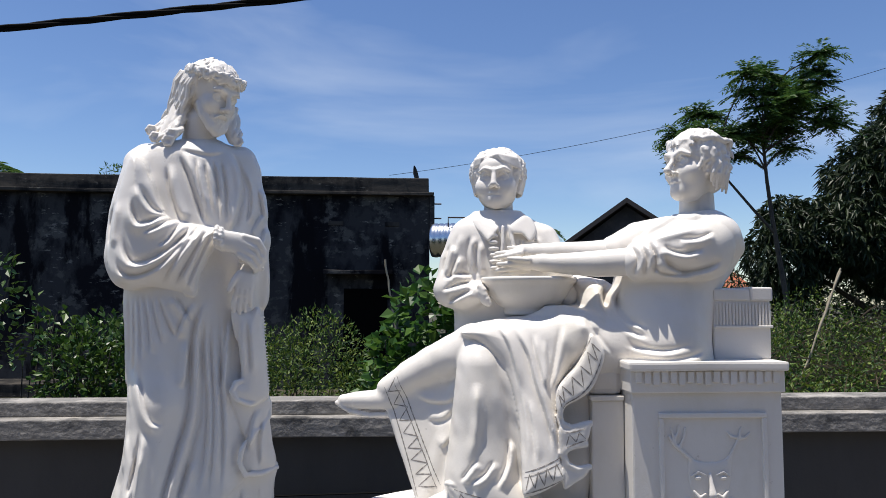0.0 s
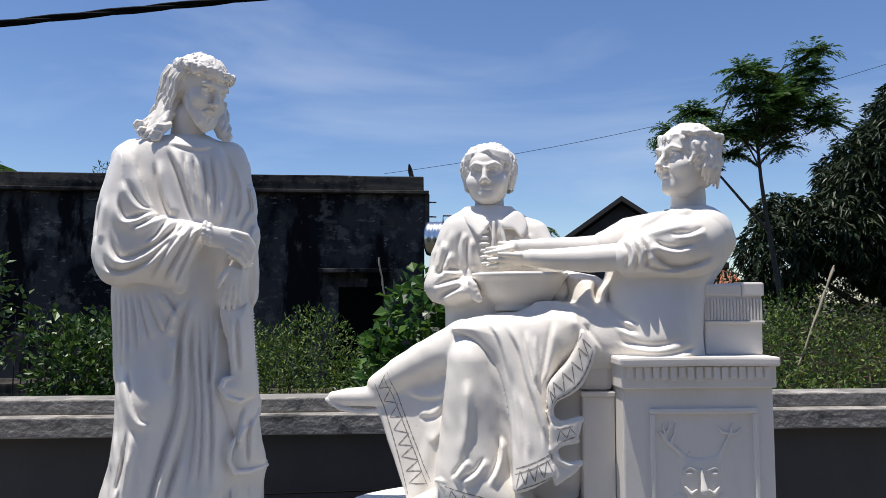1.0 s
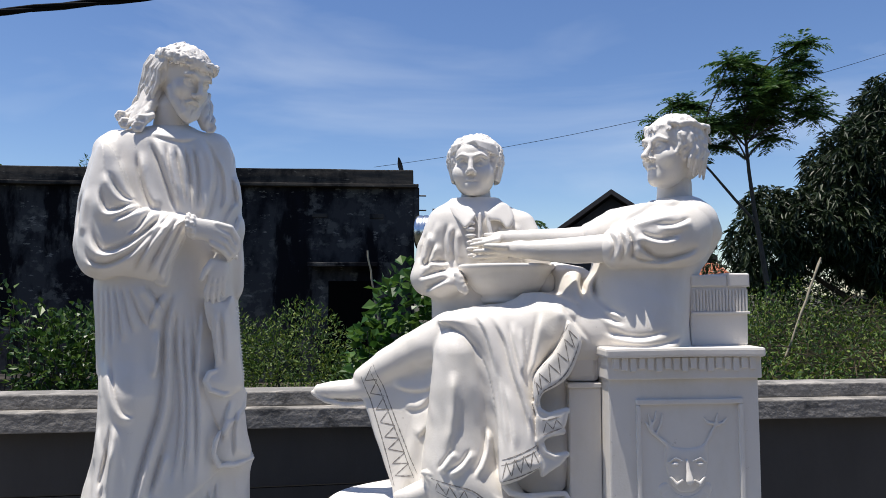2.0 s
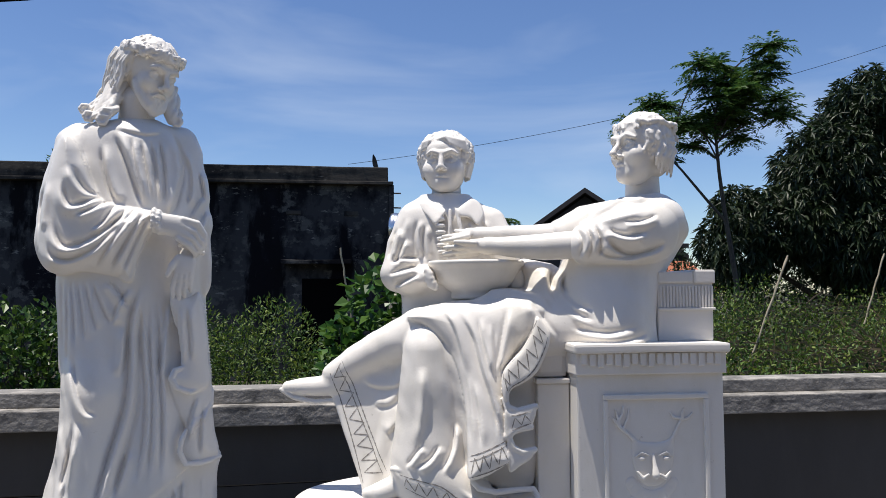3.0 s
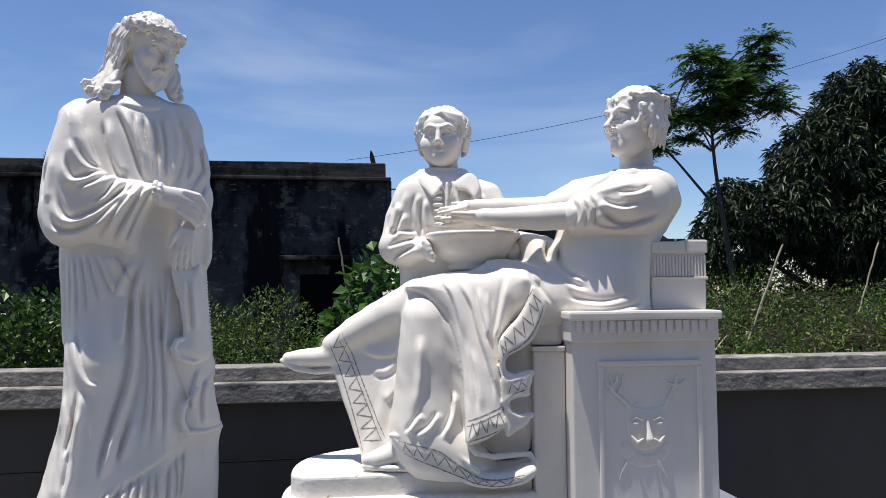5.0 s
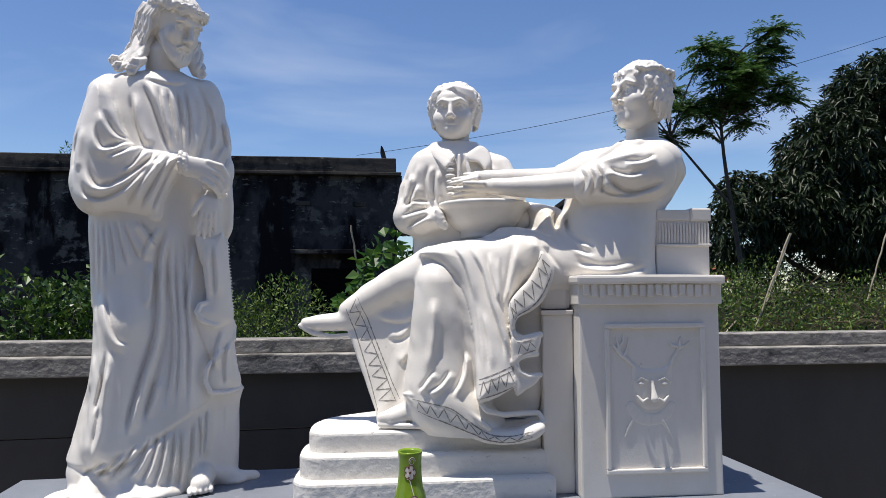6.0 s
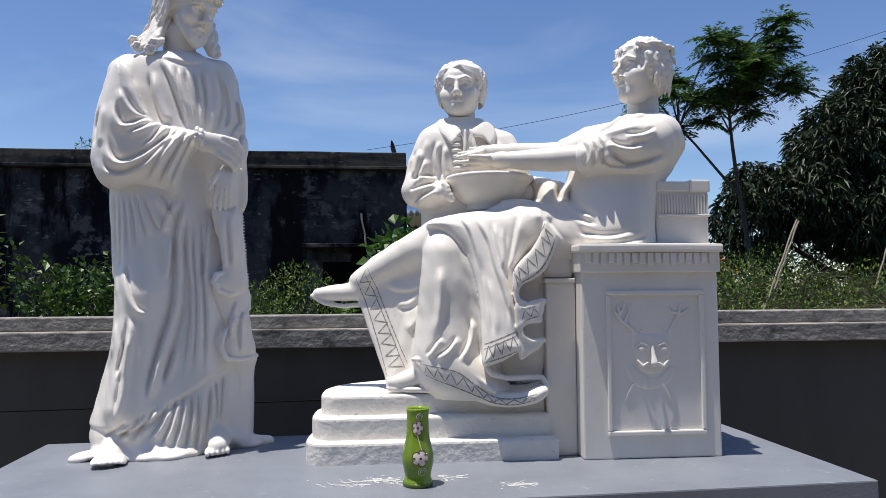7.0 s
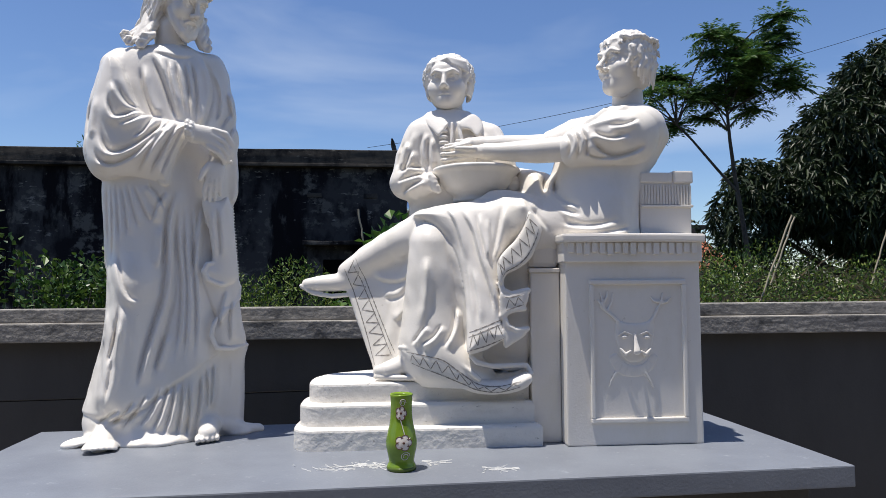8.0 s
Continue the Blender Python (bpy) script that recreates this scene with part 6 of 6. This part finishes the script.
    trunk.fold(0.010, 0.0063, 0.123, 0.956, 0.102, 0.906, 0.111, 0.856, 0.149, 0.821, 0.204, 0.800, lap=-0.9)
    trunk.fold(0.012, 0.0063, 0.051, 0.840, 0.094, 0.781, 0.154, 0.743, 0.248, 0.730, 0.350, 0.753, lap=-0.8)
    trunk.fold(0.010, 0.0063, -0.001, 0.857, 0.051, 0.813, 0.094, 0.751, 0.128, 0.707, lap=-0.8)
    trunk.fold(0.010, 0.0042, 0.136, 0.711, 0.222, 0.705, 0.324, 0.714, 0.378, 0.737, lap=-0.7)
    trunk.press(0.15)
    c.merge(trunk, 0.012)
    # arms
    arm = c.piece((-0.10, -0.25, 0.65), (0.66, 0.36, 1.33))
    arm.limb([(0.296, 0.170, 1.118), (0.199, 0.150, 1.108), (0.109, 0.100, 1.072)], [0.072, 0.062, 0.046], 0.03)
    arm.limb([(0.423, 0.050, 1.098), (0.346, 0.020, 1.070), (0.268, -0.010, 1.044), (0.181, -0.030, 1.021)], [0.086, 0.082, 0.070, 0.058], 0.04)
    arm.limb([(0.481, 0.080, 1.070), (0.451, 0.090, 0.996)], [0.04, 0.03], 0.04)
    arm.limb([(0.425, 0.090, 1.154), (0.314, 0.050, 1.144)], [0.04, 0.035], 0.04)
    arm.pad(0.035, 0.030, (0.159, 1.080, 0.233, 1.116, 0.321, 1.143, 0.398, 1.154, 0.453, 1.130, 0.477, 1.080, 0.468, 1.013, 0.435, 0.977, 0.367, 0.956, 0.299, 0.962, 0.239, 0.971, 0.168, 0.973, 0.151, 1.026), 0.085, 0.10, (0.12, 0.0), 0.03)
    arm.fold(0.011, 0.0090, 0.236, 1.061, 0.269, 1.040, 0.320, 1.032, 0.380, 1.049, lap=-0.9)
    arm.fold(0.012, 0.0100, 0.225, 1.036, 0.258, 0.997, 0.316, 0.974, 0.388, 0.986, 0.442, 1.017, lap=-0.9)
    arm.fold(0.010, 0.0080, 0.207, 1.001, 0.237, 0.976, 0.291, 0.966, 0.358, 0.969, lap=-0.8)
    arm.fold(0.010, 0.0080, 0.184, 1.097, 0.235, 1.097, 0.303, 1.113, 0.370, 1.123, lap=-0.8)
    arm.fold(0.009, 0.0100, 0.165, 1.080, 0.181, 1.026, 0.169, 0.970, lap=0.9)
    arm.fold(0.009, 0.0100, 0.189, 1.085, 0.208, 1.029, 0.200, 0.969, lap=0.9)
    arm.fold(0.009, 0.0090, 0.214, 1.090, 0.235, 1.033, 0.232, 0.973, lap=0.9)
    arm.fold(0.009, 0.0070, 0.294, 1.078, 0.353, 1.081, 0.411, 1.103, lap=-0.8)
    arm.press(0.15)
    # cuff and collar
    arm.limb([(0.444, 0.060, 1.169), (0.357, 0.010, 1.161), (0.303, 0.030, 1.164), (0.240, 0.060, 1.131), (0.182, 0.080, 1.088)], [0.014, 0.017, 0.015, 0.014, 0.010], 0.012)
    c.merge(arm, 0.012)
    c.lumps(0.0007, 0.05)
    h = Clay((-0.34, -0.20, 0.88), (0.56, 0.26, 1.50), 0.0034)
    h.limb([(0.159, -0.045, 1.024), (0.053, -0.055, 1.017), (-0.053, -0.060, 1.018), (-0.128, -0.060, 1.022)], [0.046, 0.043, 0.034, 0.026], 0.02)
    h.limb([(-0.125, -0.060, 1.022), (-0.179, -0.060, 1.023)], [0.026, 0.022], 0.012, flat=0.75)
    h.limb([(0.127, 0.090, 1.067), (0.023, 0.050, 1.061), (-0.089, 0.010, 1.063), (-0.154, 0.000, 1.063)], [0.044, 0.038, 0.030, 0.024], 0.02)
    h.limb([(-0.154, 0.000, 1.063), (-0.196, -0.005, 1.067)], [0.024, 0.020], 0.012, flat=0.75)
    for i, (x, y) in enumerate(((902, 457), (884, 466), (882, 476), (890, 484))):
        d = -0.075 + 0.012 * i
        q = [(-0.170, -0.060, 1.022)][0]
        u0, z0 = (x - 935) * 0.00198, (464 - y) * 0.00198
        h.limb([(q[0], d, q[2] + z0 * 0.55), (q[0] + u0 * 0.55, d, q[2] + z0 * 0.8), (q[0] + u0, d + 0.006, q[2] + z0)], [0.0105, 0.0095, 0.0065], 0.005)
    for i, (x, y) in enumerate(((900, 438), (880, 448), (878, 456))):
        d = -0.005 - 0.016 * i
        q = [(-0.197, 0.000, 1.066)][0]
        u0, z0 = (x - 922) * 0.00198, (443 - y) * 0.00198
        h.limb([(q[0], d, q[2] + z0 * 0.4), (q[0] + u0 * 0.55, d, q[2] + z0 * 0.8), (q[0] + u0, d, q[2] + z0)], [0.0105, 0.0095, 0.0065], 0.005)
    h.limb([(0.388, 0.100, 1.152), (0.388, 0.090, 1.242)], [0.060, 0.055], 0.02)
    g = head_clay(jaw=1.02, nose=1.05, cheek=1.02)
    g.ball((0, 0.055, -0.03), (0.062, 0.048, 0.05), 0.03)
    locks(g, 15, 240, -0.06, 0.0058, -0.045, 0.007, 6, 1.03)
    rr = random.Random(16)
    for i in range(80):
        a, e = rr.uniform(0, 6.28), rr.uniform(-0.5, 1.3)
        p = Vector((0.084 * math.cos(e) * math.cos(a), 0.028 + 0.094 * math.cos(e) * math.sin(a), 0.036 + 0.086 * math.sin(e)))
        if p.y > -0.045:
            d = Vector((-math.sin(a) * rr.choice((-1, 1)), math.cos(a) * 0.6, -0.8)) * rr.uniform(0.012, 0.022)
            g.limb([p - d * 0.5, p + Vector((math.cos(a), math.sin(a), 0.5)) * 0.004, p + d], [0.006, 0.008, 0.003], 0.0015)
    for i in range(15):
        x = -0.055 + 0.11 * i / 14
        g.limb([(x, -0.070 + abs(x) * 0.4, 0.092), (x + rr.uniform(-0.006, 0.006), -0.089 + abs(x) * 0.5, 0.078), (x + rr.uniform(-0.008, 0.008), -0.094 + abs(x) * 0.5, 0.062)], [0.007, 0.007, 0.004], 0.002)
    for s in (-1, 1):
        for i in range(9):
            a = radians(-40 + 22 * i)
            p = Vector((s * 0.088 * math.cos(a), 0.018 + 0.098 * math.sin(a), 0.082 + 0.006 * (i % 2)))
            t = Vector((-s * math.sin(a), math.cos(a) * 1.0, 0.25 * (1 if i % 2 else -1))) * -0.022
            g.ball(p + t * 0.4, (0.008, 0.016, 0.007), 0.003)
            g.limb([p - t, p + t], [0.004, 0.010], 0.003)
        for i in range(9):
            y = -0.005 + 0.0115 * i
            r = math.sqrt(max(0.1, 1 - (y / 0.115) ** 2))
            o = 0.005 * math.sin(i * 2.1)
            g.limb([(s * 0.080 * r, y, 0.034), (s * (0.088 * r + o), y + 0.010, 0.004), (s * (0.086 * r - o), y - 0.004, -0.028), (s * 0.070 * r, y + 0.006, -0.052 - 0.012 * (i % 3))], [0.0062, 0.0072, 0.0068, 0.004], 0.0015)
    hm = Matrix.Translation((0.376, 0.080, 1.337)) @ pose(0, 0, 0, 0, 0, -55) @ pose(0, 0, 0, -3, 0, 0) @ Matrix.Scale(1.01, 4)
    return cast("seated_statue", pose(0.75, 2.25, 0.85, 0, 0, -13), [(c.skin(), HERE), (h.skin(), Matrix.Translation((0, 0.03, 0))), (g.skin(), hm)], WHITE, "white painted statue of a seated robed man with crossed legs", group="statues on the platform")


seated_statue()


def youth_statue():
    c = Clay((-0.30, -0.26, -0.002), (0.28, 0.16, 1.22), 0.0040)
    c.loft([(1.228, -0.107, 0.011, 0.000, 0.050), (1.199, -0.156, 0.065, 0.000, 0.070), (1.171, -0.185, 0.099, 0.000, 0.090), (1.126, -0.205, 0.127, 0.000, 0.105), (1.044, -0.209, 0.144, 0.000, 0.110), (0.923, -0.205, 0.153, 0.000, 0.115), (0.763, -0.199, 0.161, 0.000, 0.120), (0.565, -0.209, 0.159, 0.000, 0.130), (0.210, -0.219, 0.155, 0.000, 0.140), (0.0, -0.20, 0.20, 0.0, 0.15)], 0.03)
    c.fold(0.009, 0.009, -0.127, 1.125, -0.139, 1.057, -0.131, 0.989, lap=0.8)
    c.fold(0.009, 0.009, -0.104, 1.105, -0.108, 1.037, -0.100, 0.979, lap=0.8)
    c.fold(0.009, 0.009, -0.172, 1.135, -0.189, 1.057, -0.185, 0.999, lap=0.8)
    c.fold(0.009, 0.009, 0.059, 1.095, 0.069, 1.066, 0.065, 1.017, lap=0.8)
    c.fold(0.009, 0.009, 0.088, 1.123, 0.107, 1.075, 0.110, 1.037, lap=0.8)
    c.fold(0.009, 0.009, 0.040, 1.114, 0.046, 1.066, 0.040, 1.018, lap=0.8)
    c.press(0.1)
    c.limb([(-0.156, -0.010, 1.125), (-0.195, -0.030, 1.033), (-0.210, -0.050, 0.938)], [0.058, 0.056, 0.055], 0.04)
    c.limb([(-0.209, -0.060, 0.932), (-0.159, -0.100, 0.912), (-0.112, -0.130, 0.921)], [0.054, 0.048, 0.034], 0.03)
    c.limb([(0.114, -0.010, 1.114), (0.160, -0.040, 1.021), (0.177, -0.060, 0.922)], [0.055, 0.05, 0.045], 0.04)
    c.limb([(0.177, -0.060, 0.913), (0.192, -0.100, 0.912)], [0.045, 0.035], 0.04)
    c.fold(0.009, 0.010, -0.229, 0.960, -0.177, 0.979, -0.133, 0.975, lap=-0.8)
    c.fold(0.009, 0.010, -0.235, 0.921, -0.185, 0.937, -0.133, 0.950, lap=-0.8)
    c.fold(0.009, 0.010, -0.216, 0.879, -0.171, 0.902, -0.123, 0.925, lap=-0.8)
    c.fold(0.009, 0.010, -0.200, 1.095, -0.216, 1.037, -0.227, 0.979, lap=0.7)
    c.fold(0.009, 0.010, -0.171, 1.056, -0.191, 1.002, -0.200, 0.969, lap=0.7)
    c.press(0.1)
    for p in ([(-0.103, -0.165, 0.944), (-0.092, -0.170, 0.932)], [(-0.103, -0.165, 0.927), (-0.088, -0.172, 0.917)], [(-0.099, -0.165, 0.912), (-0.082, -0.172, 0.902)], [(-0.092, -0.165, 0.897), (-0.077, -0.170, 0.889)]):
        c.limb(p, 0.012, 0.004)
    c.lumps(0.0007, 0.05)
    h = Clay((-0.20, -0.20, 0.88), (0.24, 0.12, 1.36), 0.0034)
    h.limb([(-0.042, 0.000, 1.167), (-0.042, 0.000, 1.259)], [0.056, 0.050], 0.02)
    h.pad(-0.090, 0.008, (-0.140, 1.180, -0.112, 1.197, -0.085, 1.183, -0.042, 1.152, -0.054, 1.124, -0.077, 1.101, -0.101, 1.128, -0.124, 1.152), 0.008, 0.02, (-0.5, 0.55), 0.004)
    h.pad(-0.090, 0.008, (-0.003, 1.151, 0.024, 1.179, 0.051, 1.196, 0.078, 1.178, 0.089, 1.139, 0.066, 1.100, 0.039, 1.124, 0.008, 1.128), 0.008, 0.02, (0.5, 0.55), 0.004)
    for i in range(6):
        p = Vector((-0.061, -0.122, 1.119)).lerp(Vector((-0.054, -0.132, 1.008)), i / 5)
        h.ball(p, (0.019 - 0.002 * (i % 2), 0.010, 0.0085), 0.003)
    h.limb([(-0.003, -0.115, 1.150), (0.004, -0.125, 1.104), (0.015, -0.130, 1.055)], [0.007, 0.008, 0.008], 0.006)
    h.limb([(-0.027, -0.115, 1.150), (-0.027, -0.125, 1.095), (-0.031, -0.130, 1.017)], [0.006, 0.007, 0.006], 0.006)
    g = head_clay(jaw=0.92, nose=0.94, cheek=1.17)
    for s in (-1, 1):
        g.ball((s * 0.034, -0.060, -0.040), (0.024, 0.022, 0.024), 0.02)
    g.ball((0, 0.035, 0.034), (0.088, 0.085, 0.088), 0.012)
    locks(g, 25, 300, -0.055, 0.0062, -0.05, 0.008, 6, 1.08)
    rr = random.Random(26)
    for i in range(90):
        a, e = rr.uniform(0, 6.28), rr.uniform(-0.5, 1.3)
        p = Vector((0.087 * math.cos(e) * math.cos(a), 0.028 + 0.094 * math.cos(e) * math.sin(a), 0.036 + 0.086 * math.sin(e)))
        if p.y > -0.045:
            d = Vector((-math.sin(a) * rr.choice((-1, 1)), math.cos(a) * 0.6, -0.8)) * rr.uniform(0.012, 0.022)
            g.limb([p - d * 0.5, p + Vector((math.cos(a), math.sin(a), 0.5)) * 0.004, p + d], [0.006, 0.008, 0.003], 0.0015)
    for i in range(17):
        x = -0.058 + 0.116 * i / 16
        sw = 0.018 if x > -0.030 else -0.012
        g.limb([(x * 0.8, -0.060 + abs(x) * 0.4, 0.100), (x + sw * 0.6, -0.082 + abs(x) * 0.5, 0.090 - abs(x) * 0.2), (x + sw * 1.4, -0.084 + abs(x) * 0.6, 0.074 - abs(x + 0.01) * 0.5)], [0.0085, 0.008, 0.005], 0.002)
    for s in (-1, 1):
        for i in range(9):
            y = -0.025 + 0.013 * i
            r = math.sqrt(max(0.1, 1 - ((y - 0.01) / 0.105) ** 2))
            g.limb([(s * 0.078 * r, y, 0.045), (s * 0.086 * r, y + 0.007, 0.0), (s * 0.078 * r, y + 0.002, -0.046)], [0.007, 0.0085, 0.006], 0.002)
    hm = Matrix.Translation((-0.044, -0.010, 1.322)) @ pose(0, 0, 0, 0, 0, -8) @ Matrix.Diagonal((1.04, 0.97, 0.93, 1))
    return cast("youth_statue", pose(0.55, 2.47, 0.85, 0, 0, -8), [(c.skin(), HERE), (h.skin(), HERE), (g.skin(), hm)], WHITE, "white painted statue of a boy in a collared shirt", group="statues on the platform")


youth_statue()
